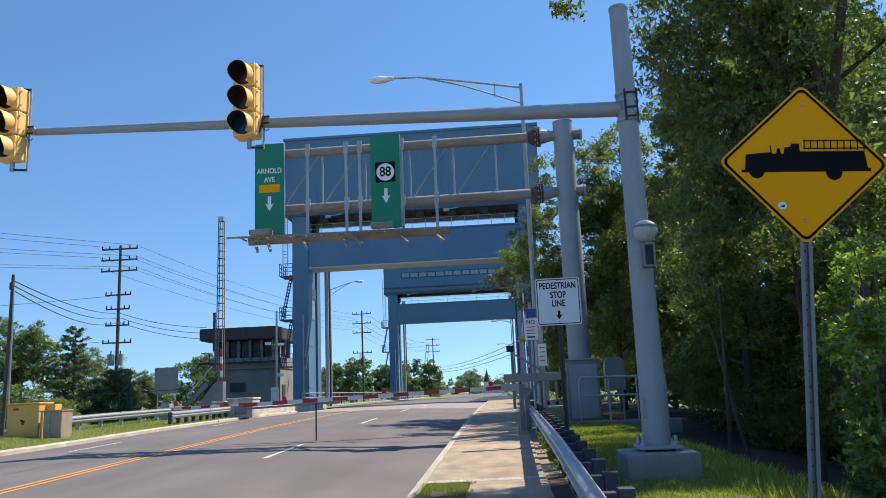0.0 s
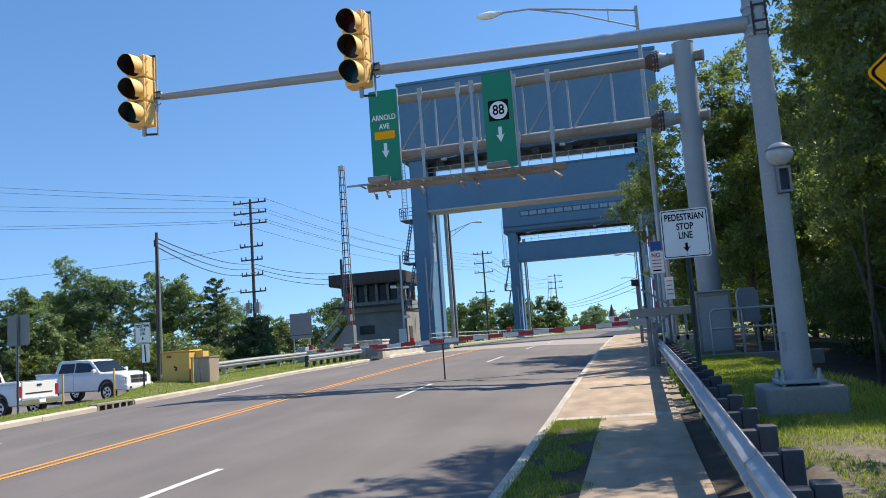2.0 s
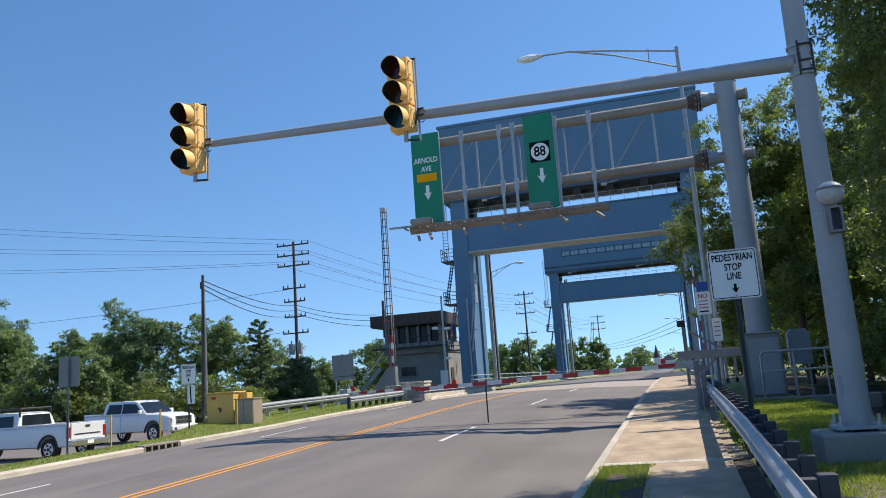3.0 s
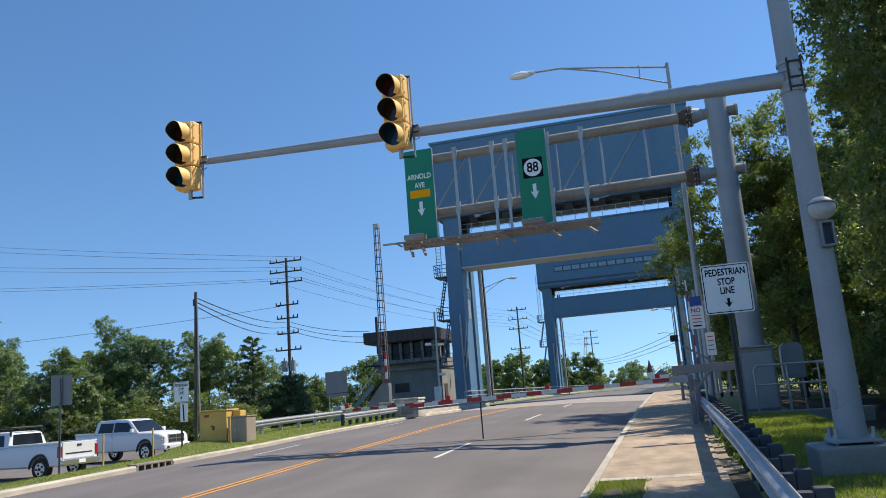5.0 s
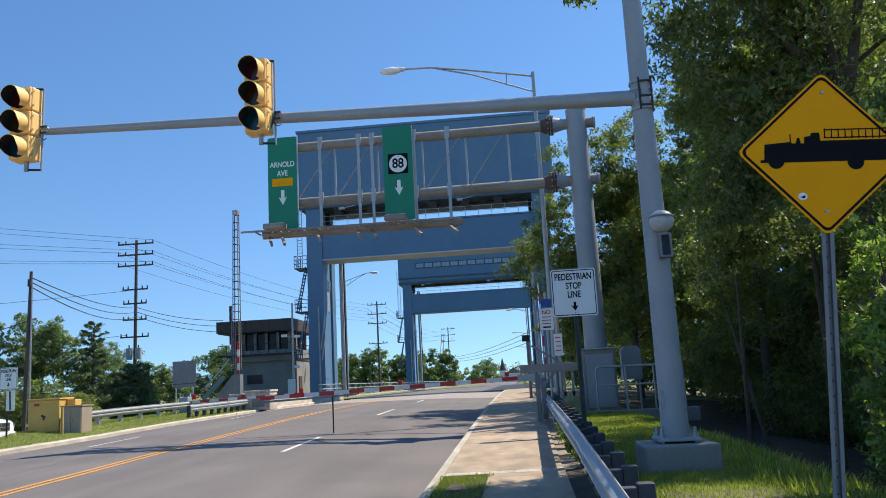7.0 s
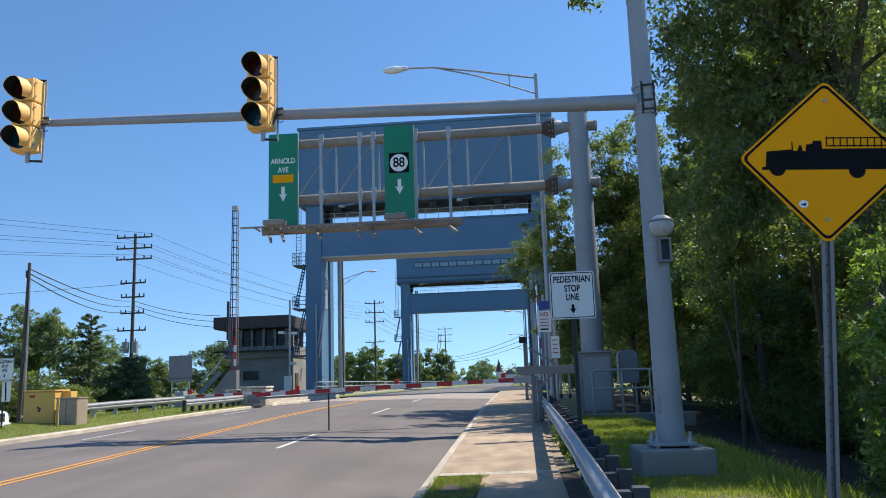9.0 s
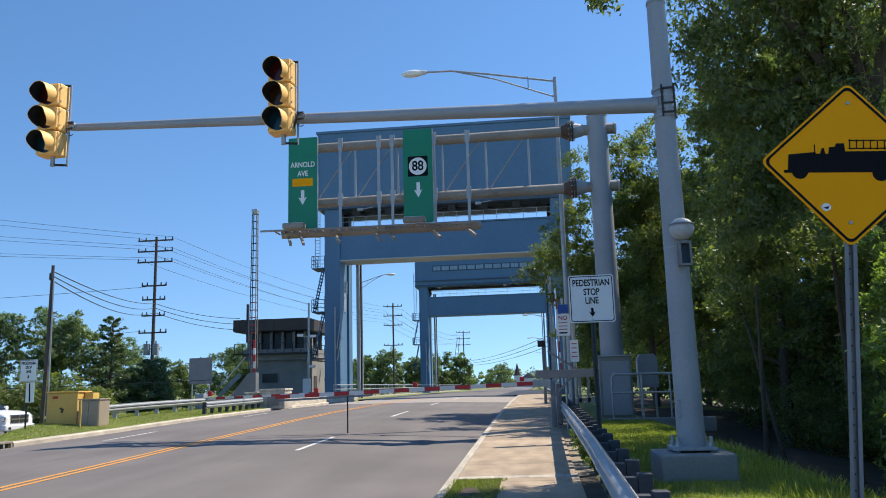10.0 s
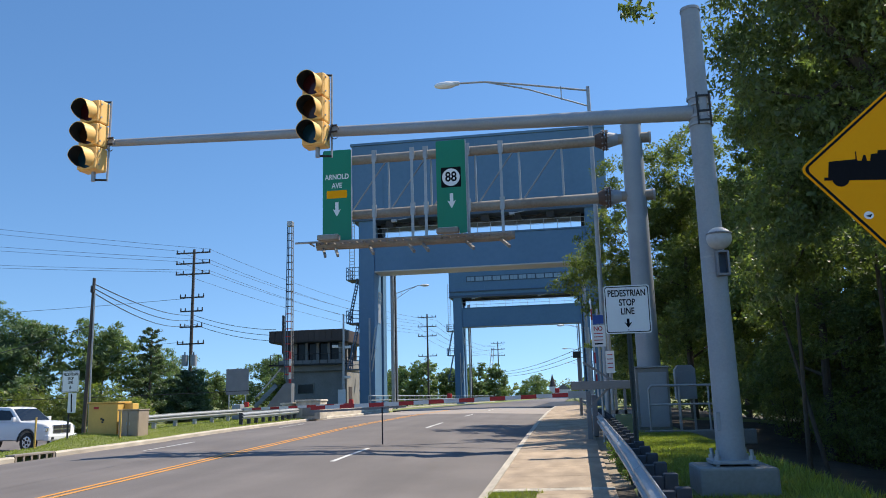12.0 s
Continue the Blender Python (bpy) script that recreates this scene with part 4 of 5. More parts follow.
def tower(y0, first):
    t = thing("bridge_tower", (-7.8, y0, 0), "tall blue steel portal tower of lift bridge", "bridge tower", "lift bridge towers")
    # local x from -11.7 to 11.7
    for s in (-1, 1):
        leg = part("leg", span(s * 11.1, s * 9.65, 0, 1.5, -2, 18.4, 0.04), BLUE, t)
        part("rear_leg", span(s * 10.9, s * 9.75, 3.9, 5.2, -2, 18.4, 0.04), BLUE, t)
        part("leg_web", span(s * 10.75, s * 9.95, 1.5, 3.9, -2, 16.5), BLUE, leg)
        for z in (2.5, 6.2, 9.9):
            part("leg_band", span(s * 11.13, s * 9.62, -0.03, 1.53, z, z + 0.12), BLUE, leg)
        guide = part("guide_column", span(s * 9.45, s * 9.2, 5.6, 6.4, -1, 17.5, 0.03), GALV, t, "pale grey guide column")
        part("guide_rail", span(s * 9.1, s * 8.98, 5.8, 6.1, -1, 17.5), MACHINE, guide)
        part("access_panel", span(s * 9.93, s * 9.9, 2.0, 3.4, 8.8, 10.6), GALV, leg, "pale grey access panel")
        railing(leg, (s * 9.85, 1.7, 10.6), (s * 9.85, 3.6, 10.6), 1.1, 3, 0.03, 3, GALV)
    beam = part("portal_beam", span(-9.65, 9.65, 0.15, 2.5, 13.32, 16.25, 0.04), BLUE, t)
    # first tower only: light from below is painted as a pale flange
    part("bottom_flange", span(-9.65, 9.65, 0.05, 2.6, 13.2, 13.316), SOFFIT_LIT if first else BLUE, beam, "soffit flange coloured pale for light from below" if first else "")
    part("top_flange", span(-9.65, 9.65, 0.05, 2.6, 16.254, 16.38), BLUE, beam)
    railing(beam, (-9.6, 0.1, 16.38), (9.6, 0.1, 16.38), 0.9, 16, 0.025, 2, GALV)
    house = part("machinery_house", span(-11.7, 11.7, -0.1, 5.4, 18.4, 25.35, 0.05), BLUE, t)
    part("roof_edge", span(-11.85, 11.85, -0.2, 5.5, 25.353, 25.6, 0.03), BLUE, house)
    for k in range(9):
        x = -11.6 + 23.2 * k / 8
        part("seam", span(x - 0.03, x + 0.03, -0.13, -0.1, 18.5, 25.3), BLUE, house)
    part("sill_beam", span(-11.7, 11.7, -0.2, 5.4, 18.05, 18.396), BLUE_DARK, house)
    for k, x in enumerate((-8.2, -5.1, -2.2, 0.7, 3.6, 6.6) if first else ()):
        part("sheave_beam", span(x - 0.35, x + 0.35, 0.3, 1.6, 17.45, 18.04), MACHINE, house)
        part("cross_strut", bar((x + 0.4, 1.0, 17.4), (x + 2.2, 1.0, 18.0), 0.12, 0.12), MACHINE, house)
    part("drive_shaft", tube((-9.3, 1.5, 17.85), (9.3, 1.5, 17.85), 0.16, seg=10), MACHINE, house)
    for x in (-9.6, 9.6):
        part("sheave", tube((x - 0.25, 2.6, 17.5), (x + 0.25, 2.6, 17.5), 0.6, seg=20), MACHINE, house)
    for x in (-7.6, 3.2):
        lt = part("flood_lamp", box(x, -0.5, 17.8, 0.5, 0.3, 0.25, 0.03), GALV, house)
        part("lamp_arm", bar((x, -0.4, 17.85), (x + 1.9, 0, 18.2), 0.06, 0.06), GALV, lt)
    if not first:
        band = part("window_band", span(-8.75, 8.7, -0.16, -0.1, 20.6, 21.58), BLUE_DARK, house, "dark framed band of pale windows")
        for k in range(12):
            x = -8.6 + 1.435 * k
            pane = part("pane", span(x, x + 1.2, -0.2, -0.165, 20.76, 21.42), PANE_BLUE, band, "pale blue window pane")
            part("glazing_bar", span(x + 0.57, x + 0.63, -0.22, -0.2, 20.76, 21.42), BLUE, pane)
        part("ledge", span(-11.72, 11.72, -0.35, -0.1, 18.95, 19.12), BLUE_DARK, house)
    # stair and ladder cages on the outer side
    for z in (4.4, 8.6, 12.6):
        pf = part("platform", span(-12.35, -11.12, 0.2, 2.2, z, z + 0.08), BLUE_DARK, t)
        railing(pf, (-12.35, 0.2, z + 0.08), (-12.35, 2.2, z + 0.08), 1.1, 3, 0.03, 3, BLUE_DARK)
        railing(pf, (-12.35, 0.2, z + 0.08), (-11.15, 0.2, z + 0.08), 1.1, 2, 0.03, 3, BLUE_DARK)
        if z < 12:
            st = part("stair_stringer", bar((-12.3, 0.5, z), (-11.4, 0.5, z + 4.2), 0.04, 0.1), BLUE, pf)
            part("stair_stringer", bar((-12.3, 1.2, z), (-11.4, 1.2, z + 4.2), 0.04, 0.1), BLUE, pf)
            for k in range(14):
                part("tread", box(-12.3 + 0.9 * (k + 0.5) / 14, 0.85, z + 4.2 * (k + 0.5) / 14, 0.22, 0.7, 0.04), BLUE_DARK, pf)
    lad = part("ladder", tube((-11.95, -0.05, 12.6), (-11.95, -0.05, 20.5), 0.035, seg=6), GALV, t)
    part("ladder_side", tube((-11.5, -0.05, 12.6), (-11.5, -0.05, 20.5), 0.035, seg=6), GALV, lad)
    for k in range(26):
        part("rung", tube((-11.95, -0.05, 12.8 + 0.3 * k), (-11.5, -0.05, 12.8 + 0.3 * k), 0.025, seg=6), GALV, lad)
    cable = part("conduit_run", tube((-10.1, -0.08, 0.5), (-10.1, -0.08, 9.0), 0.09, seg=8), GALV, t, "pale conduit on the leg")
    part("conduit_branch", tube((-9.95, -0.1, 5.2), (-9.55, -0.1, 8.2), 0.06, seg=8), GALV, cable)
    part("conduit_branch", tube((-9.9, -0.1, 4.2), (-9.6, -0.1, 6.2), 0.06, seg=8), GALV, cable)
    return t


tower(69.0, True)
tower(128.0, False)
street_lamp((-17.9, 80.0, 0.8), 12.0, 3.3, 0.13, "street lamps", "grey street lamp on the bridge with curved arm", 180, 0.6)
for x, yy in ((2.3, 100), (2.3, 150), (2.3, 215)):
    street_lamp((x, yy, 0.8), 9.2, 3.6, 0.11, "street lamps", "grey street lamp beyond the bridge", 0, 0.4)

# ---- bridge keeper's house ----
booth = thing("bridge_house", (-24.5, 71.0, 0.3), "concrete bridge keeper's house with brown overhanging roof", "building")
part("lower_wall", span(-2.4, 3.4, 0.9, 7.5, -1.5, 4.2), WALL, booth)
part("floor_band", span(-3.0, 3.5, 0.5, 7.8, 4.2, 5.25, 0.04), WALL, booth)
# solid block; its dark colour stands for the unlit interior
part("upper_core", span(-2.3, 2.9, 1.6, 7.0, 5.25, 7.0), MACHINE, booth, "dark block in place of the unlit room behind windows")
roof = part("roof", prism([(-3.65, 6.95), (3.55, 6.95), (3.6, 8.02), (-3.65, 8.02)], -0.3, 8.3), BROWN, booth)
part("soffit", span(-3.55, 3.45, -0.2, 8.2, 6.88, 6.946), MACHINE, roof)
for k in range(14):
    x = -3.6 + 7.1 * k / 13
    part("roof_seam", span(x - 0.03, x + 0.03, -0.34, -0.3, 6.97, 8.0), BROWN, roof)
for k in range(6):
    x = -2.6 + 5.5 * k / 5
    part("mullion", span(x - 0.13, x + 0.13, 1.0, 1.25, 5.25, 6.88), WALL, booth, "concrete window pier")
    if k < 5:
        part("window", span(x + 0.13, x + 0.97, 1.32, 1.36, 5.3, 6.85), WINDOW, booth)
for yy in (2.5, 4.2, 5.9):
    part("mullion", span(2.92, 3.15, yy, yy + 0.25, 5.25, 6.88), WALL, booth, "concrete window pier")
railing(booth, (-3.6, 0.0, 4.9), (3.6, 0.0, 4.9), 0.9, 9, 0.03, 1, MACHINE)
part("gallery", span(-3.7, 3.8, -0.1, 0.5, 4.75, 4.88), MACHINE, booth)
win = part("lower_window", span(-1.15, 0.35, 0.85, 0.9, 2.15, 3.0), WINDOW, booth)
part("window_frame", ring(moved(rounded(1.7, 1.05, 0.02), -0.4, 2.575), moved(rounded(1.5, 0.85, 0.02), -0.4, 2.575), 0.82, 0.9), BLOCK, win)
dr = part("door", span(3.41, 3.46, 2.2, 3.2, 0.6, 2.7), BROWN, booth)
part("door_handle", box(3.48, 3.05, 1.6, 0.05, 0.12, 0.04), CHROME, dr)
for z in (1.0, 3.4):
    part("wall_joint", span(-2.42, 3.42, 0.885, 0.897, z, z + 0.03), BLOCK, booth)
for k in range(8):
    part("stair_step", span(-3.6 - 0.24 * k, -3.2 - 0.24 * k, 0.6, 1.6, 3.0 - 0.24 * k, 3.06 - 0.24 * k), GALV, booth)
part("stair_rail", bar((-3.2, 0.55, 3.9), (-5.3, 0.55, 1.9), 0.08, 0.08), GALV, booth)
part("stair_side", bar((-3.2, 0.55, 3.0), (-5.3, 0.55, 1.0), 0.06, 0.4), GALV, booth)

# pole with cameras before the house
cpole = thing("camera_pole", (-18.9, 64.0, 0.6), "slim grey pole with small white cameras", "post")
part("pole", tube((0, 0, 0), (0, 0, 8.3), 0.11, 0.08, 12), GALV, cpole)
for z, d in ((5.6, -0.7), (5.5, 0.4), (3.0, 0.35)):
    cm = part("camera", box(d, -0.1, z, 0.5, 0.25, 0.22, 0.03), WHITE, cpole)
    part("camera_arm", bar((0, 0, z - 0.1), (d, -0.1, z - 0.1), 0.06, 0.06), GALV, cm)
part("cabinet", box(-0.1, -0.2, 1.4, 0.6, 0.3, 1.2, 0.03), WHITE, cpole)

# raised lattice barrier
lattice = thing("raised_barrier", (-18.9, 51.0, 0.6), "raised lattice barrier mast, red and white at foot", "barrier arm")
for s in (-1, 1):
    for d in (-1, 1):
        part("upright", tube((s * 0.22, d * 0.2, 2.6), (s * 0.15, d * 0.14, 13.1), 0.035, seg=6), BLUE_DARK if s < 0 else WEATHERED, lattice)
for k in range(20):
    z = 2.9 + 0.51 * k
    w = 0.22 - 0.07 * k / 20
    rg = part("lattice_rung", box(0, -0.2 + 0.003 * k, z, 2 * w, 0.04, 0.06), RED if k < 9 else MACHINE, lattice)
    part("side_rung", box(w, 0, z, 0.04, 2 * w, 0.05), MACHINE, rg)
for k in range(6):
    part("stripe_plate", box(0.16, -0.23, 1.9 + 0.45 * k, 0.16, 0.03, 0.45), RED if k % 2 else WHITE, lattice)
part("top_lamp", box(0, 0, 13.3, 0.4, 0.4, 0.35, 0.03), GALV, lattice)
part("counterweight", box(-0.42, 0, 5.6, 0.14, 0.2, 2.6, 0.02), MACHINE, lattice)
mb = part("machine_house", prism([(-1.5, 0.2), (0.3, 0.2), (0.3, 2.3), (-0.2, 2.3), (-1.5, 0.7)], -0.3, 0.3), SIGN_BACK, lattice, "sloping pale grey machine cover")
part("cover_rail", bar((-2.0, -0.45, 1.5), (-0.4, -0.45, 3.3), 0.06, 0.06), GALV, mb)
part("base", span(-2.2, 0.8, -0.7, 0.7, -0.4, 0.25, 0.03), KERB, lattice)


# ---- utility poles and wires ----
def utility_pole(loc, h, arms, group, insul=True, drum=None):
    s = thing("utility_pole", loc, "tall weathered wooden utility pole with crossarms", "utility pole", group)
    part("pole", tube((0, 0, -0.3), (0, 0, h), 0.2, 0.13, 12), WOOD_POLE, s)
    for z, w in arms:
        a = part("crossarm", box(0, -0.16, z, w, 0.11, 0.14), WOOD_POLE, s)
        if insul:
            for f in (-0.48, -0.28, 0.28, 0.48):
                part("insulator", tube((w * f, -0.16, z + 0.07), (w * f, -0.16, z + 0.36), 0.075, 0.05, 8), MACHINE, a)
    if drum:
        for x in (-0.5, 0.45):
            d = part("transformer", tube((x, -0.25, drum), (x, -0.25, drum + 1.1), 0.32, seg=14), POLE_GREY, s)
            part("bushing", tube((x, -0.25, drum + 1.1), (x, -0.25, drum + 1.4), 0.06, seg=8), MACHINE, d)
    return s


utility_pole((-37.7, 74, -0.2), 17.6, ((17.2, 3.7), (16.1, 3.7), (15.0, 3.7), (12.6, 2.6), (11.2, 2.4), (9.6, 2.4), (7.9, 2.9)), "utility poles", True, 5.7)
utility_pole((-25.5, 140, 0.3), 16.6, ((16.0, 3.4), (14.3, 3.4), (12.6, 3.4), (9.0, 3.4)), "utility poles")
utility_pole((-21.0, 230, 0.3), 17.5, ((17.0, 4.0), (15.2, 4.0), (13.4, 4.0), (9.0, 4.0)), "utility poles")
lpole = thing("wooden_pole", (-20.6, 31, 0.3), "leaning grey wooden pole with cable clamps", "utility pole", "utility poles")
part("pole", tube((0, 0, -0.3), (0.1, 0, 6.9), 0.085, 0.065, 12), WOOD_POLE, lpole)
part("ground_pipe", tube((0.22, 0.02, 0), (0.16, 0.0, 6.3), 0.035, seg=8), GALV, lpole)
part("bracket", box(0.12, -0.1, 6.4, 0.14, 0.12, 0.3), MACHINE, lpole)


def power_line(p, q, sag, r=0.02, n=14):
    r *= 0.8
    return tagged(wire("power_line", sagging(p, q, sag, n), r, CABLE), "thin dark overhead wire between poles", "wire", "overhead wires")


for z, up in ((17.3, 13.5), (16.2, 10.5), (15.1, 7.2)):
    for dx in (-1.75, 1.75):
        power_line((-37.7 + dx, 73.8, z), (-125 + dx, 60, z + up), 0.9, 0.02)
        power_line((-37.7 + dx, 73.8, z), (-25.5 + dx, 139.8, z - 1.6), 1.2, 0.02)
        power_line((-25.5 + dx, 139.8, z - 1.6), (-21 + dx, 229.8, z - 0.4), 2.2, 0.03)
for k in range(3):
    power_line((-20.5, 31, 6.95 - 0.2 * k), (-37.5, 73.8, 10.6 - 0.45 * k), 0.45 + 0.15 * k, 0.03)
    power_line((-37.5, 73.8, 10.6 - 0.45 * k), (-28.0, 72.0, 8.6 - 0.55 * k), 0.35, 0.035)
for z in (7.9, 12.3):
    power_line((-38.5, 73.8, z), (-120, 52, z - 1.0), 1.5, 0.025)
for k in range(3):
    power_line((-21, 229.8, 9 - 0.6 * k), (3, 118, 9.2 - 0.8 * k), 1.0, 0.05)
power_line((-70, 48, 2.7), (-19.0, 45, 2.4), 0.3, 0.025)
power_line((-60, 50, 4.0), (-20.2, 31, 5.2), 1.0, 0.02)

# ---- verge on the left: cabinets, signs, posts ----
yb = thing("utility_cabinet", (-18.5, 29.5, 0.45), "faded yellow steel utility cabinet on the grass", "cabinet")
part("body", span(-0.64, 0.62, -0.45, 0.45, 0, 1.32, 0.03), BOX_YELLOW, yb)
part("lid", span(-0.68, 0.66, -0.5, 0.5, 1.322, 1.38, 0.015), BOX_YELLOW, yb)
part("side_box", span(0.63, 1.0, 0.0, 0.45, 0, 1.3, 0.02), BOX_YELLOW, yb)
for x, z in ((-0.05, 0.72), (0.03, 0.68), (0.0, 0.6)):
    part("lock", box(x, -0.455, z, 0.08, 0.02, 0.08), MACHINE, yb)
part("notice", box(-0.3, -0.455, 1.15, 0.22, 0.008, 0.1), RED, yb)
tb = thing("utility_cabinet", (-17.15, 29.0, 0.42), "tan steel utility cabinet on the grass", "cabinet")
part("body", span(-0.42, 0.42, -0.35, 0.4, 0, 1.05, 0.02), BOX_TAN, tb)
part("lid", span(-0.45, 0.45, -0.38, 0.43, 1.052, 1.1, 0.01), BOX_TAN, tb)
for x in (-0.205, 0.205):
    d = part("door", span(x - 0.19, x + 0.19, -0.37, -0.352, 0.06, 1.0, 0.005), BOX_TAN, tb)
    part("latch", box(x + 0.14 * (1 if x < 0 else -1), -0.38, 0.55, 0.03, 0.02, 0.12), GALV, d)

bs = thing("rear_facing_sign", (-17.58, 19.5, 0.15), "bare grey back of a road sign on a post", "traffic sign")
part("panel", prism(moved(rounded(0.76, 0.9, 0.04), 0, 2.53), 0.0, 0.006), SIGN_BACK, bs)
u_post(bs, 0, -0.045, -0.6, 2.95, SIGN_BACK)
sl = stop_line_sign((-18.6, 27.0, 2.6), (0.74, 0.8), 2.6, True, -6)
lower_plate = part("lower_plate", prism(moved(rounded(0.36, 0.72, 0.02), 0.12, -0.79), 0, 0.004), SIGN_WHITE, sl, "narrow white plate with dark stripe")
part("stripe", prism([(0.09, -1.12), (0.15, -1.12), (0.11, -0.46), (0.05, -0.46)], -0.003, -0.0005), SIGN_BLACK, lower_plate)
big = thing("rear_facing_board", (-20.8, 47.0, 0.5), "large bare grey sign back on two posts", "traffic sign")
part("panel", prism(moved(rounded(1.5, 1.6, 0.05), 0, 2.5), 0, 0.01), SIGN_BACK, big)
for x in (-0.55, 0.55):
    part("post", tube((x, 0.06, -0.3), (x, 0.06, 3.2), 0.04, seg=8), GALV, big)
for x, y in ((-17.4, 21.1), (-17.6, 23.85), (-16.9, 27.7)):
    yp = thing("marker_post", (x, y, left_z(x, y) - 0.05), "slim yellow marker post in the grass", "marker post", "yellow marker posts")
    part("post", box(0, 0, 0.42, 0.055, 0.04, 1.2, 0.01), BOX_YELLOW, yp)
    part("top", box(0, 0, 1.04, 0.06, 0.045, 0.03, 0.01), BOX_YELLOW, yp)
inlet = thing("storm_drain", (-15.62, 21.1, road_z(-15.5, 21.1)), "rusty cast iron kerb inlet grate", "drain")
part("hood", span(-0.2, 0.1, -0.88, 0.88, 0.13, 0.19, 0.01), WEATHERED, inlet)
part("back", span(-0.2, -0.12, -0.88, 0.88, -0.3, 0.128), MACHINE, inlet)
for k in range(6):
    part("grate_bar", span(0.05, 0.1, -0.85 + 0.33 * k, -0.78 + 0.33 * k, -0.05, 0.128), WEATHERED, inlet)


# ---- pickup trucks ----
def wheel(parent, x, y, r=0.4):
    w = part("wheel", tube((x, y - 0.13, r), (x, y + 0.13, r), r, seg=24), RUBBER, parent)
    for s in (-1, 1):
        part("rim", tube((x, y + s * 0.125, r), (x, y + s * 0.142, r), r * 0.66, r * 0.6, 20), CHROME, w)
        part("hub", tube((x, y + s * 0.142, r), (x, y + s * 0.16, r), r * 0.16, seg=10), MACHINE, w)
        for k in range(5):
            a = 2 * math.pi * k / 5
            part("spoke_gap", box(x + 0.4 * r * math.cos(a), y + s * 0.145, r + 0.4 * r * math.sin(a), 0.09, 0.012, 0.09, 0.01), MACHINE, w)


def arch(x, r, n=10):
    return [(x + r * math.cos(math.pi * (1 - i / n)), 0.42 + r * math.sin(math.pi * (1 - i / n))) for i in range(n + 1)]


def pickup(loc, turn, label, cab=0.0):
    """A pickup truck that points along +x."""
    t = thing("pickup_truck", loc, label, "pickup truck", "parked trucks", turn)
    nose = 2.94 + cab
    xs = sorted({round(-2.9 + 0.07 * i, 3) for i in range(int((nose + 2.9) / 0.07) + 1)} | {nose, nose - 0.03, nose - 0.08})
    bm, rows = bmesh.new(), []
    for x in xs:
        w = 0.98 * float(np.interp(x, (-2.9, -2.8, nose - 0.6, nose - 0.25, nose - 0.08, nose), (0.97, 1.0, 1.0, 0.95, 0.88, 0.82)))
        top = float(np.interp(x, (-2.9, -1.65 + cab, -1.5 + cab, 1.35 + cab, 2.2 + cab, nose - 0.25, nose - 0.06, nose), (1.33, 1.33, 1.28, 1.28, 1.25, 1.17, 1.09, 0.98)))
        low = 0.46
        for c in (-1.95, 1.85 + cab):
            if abs(x - c) < 0.53:
                low = max(low, 0.40 + math.sqrt(0.53 ** 2 - (x - c) ** 2))
        flare = 0.035 * max(0.0, 1 - abs(min(abs(x + 1.95), abs(x - 1.85 - cab)) - 0.5) / 0.16)
        side = [(w * 0.93 + flare, low), (w + flare, low + 0.05), (w * 1.005, max(low + 0.09, 0.8)), (w, max(low + 0.12, top - 0.22)), (w * 0.975, top - 0.07), (w * 0.92, top - 0.015), (w * 0.8, top), (w * 0.4, top + 0.02 * (x > 1.3 + cab))]
        rows.append([bm.verts.new((x, -u, v)) for u, v in side] + [bm.verts.new((x, u, v)) for u, v in reversed(side)])
    n = len(rows[0])
    for r0, r1 in zip(rows, rows[1:]):
        for i in range(n):
            bm.faces.new((r0[i], r1[i], r1[(i + 1) % n], r0[(i + 1) % n]))
    bm.faces.new(rows[0])
    bm.faces.new(rows[-1][::-1])
    b = part("body", bm, CAR_WHITE, t, smooth=True)
    cabr = [(-1.6, 1.282), (1.4, 1.262), (0.68, 1.82), (0.42, 1.885), (-0.4, 1.91), (-1.3, 1.89), (-1.52, 1.82)]
    c = bmesh.new()
    lo = [c.verts.new((x, s * (0.94 if z < 1.5 else 0.76), z)) for s in (-1, 1) for x, z in [(u + cab, w) for u, w in cabr]]
    n = len(cabr)
    c.faces.new(lo[:n])
    c.faces.new(lo[n:][::-1])
    for i in range(n):
        c.faces.new((lo[i], lo[(i + 1) % n], lo[n + (i + 1) % n], lo[n + i]))
    bmesh.ops.bevel(c, geom=[e for e in c.edges if max(v.co.z for v in e.verts) > 1.5], offset=0.045, segments=3, affect="EDGES", profile=0.5)
    cabin = part("cabin", c, CAR_WHITE, t, smooth=True)
    for s in (-1, 1):
        bm = bmesh.new()
        for a in ([(-1.35, 1.34), (-0.33, 1.34), (-0.33, 1.76), (-1.22, 1.77)], [(-0.26, 1.34), (1.1, 1.33), (0.6, 1.74), (-0.26, 1.78)]):
            vs = [bm.verts.new((x + cab, s * (0.945 - (z - 1.28) / 0.62 * 0.17), z)) for x, z in a]
            bm.faces.new(vs)
        g = part("side_window", bm, CAR_GLASS, cabin)
        mir = part("mirror", box(1.12 + cab, s * 1.08, 1.36, 0.14, 0.2, 0.2, 0.04), CAR_WHITE, cabin)
        part("door_seam", box(-0.3 + cab, s * 0.982, 0.9, 0.015, 0.006, 0.72), MACHINE, b)
        part("door_handle", box(-0.25 + cab, s * 0.99, 1.1, 0.16, 0.03, 0.03), CHROME, b)
        part("head_lamp", box(2.80 + cab, s * 0.73, 0.93, 0.24, 0.34, 0.2, 0.04), CHROME, b)
        part("fog_lamp", box(3.045 + cab, s * 0.66, 0.55, 0.03, 0.16, 0.1, 0.01), MACHINE, b)
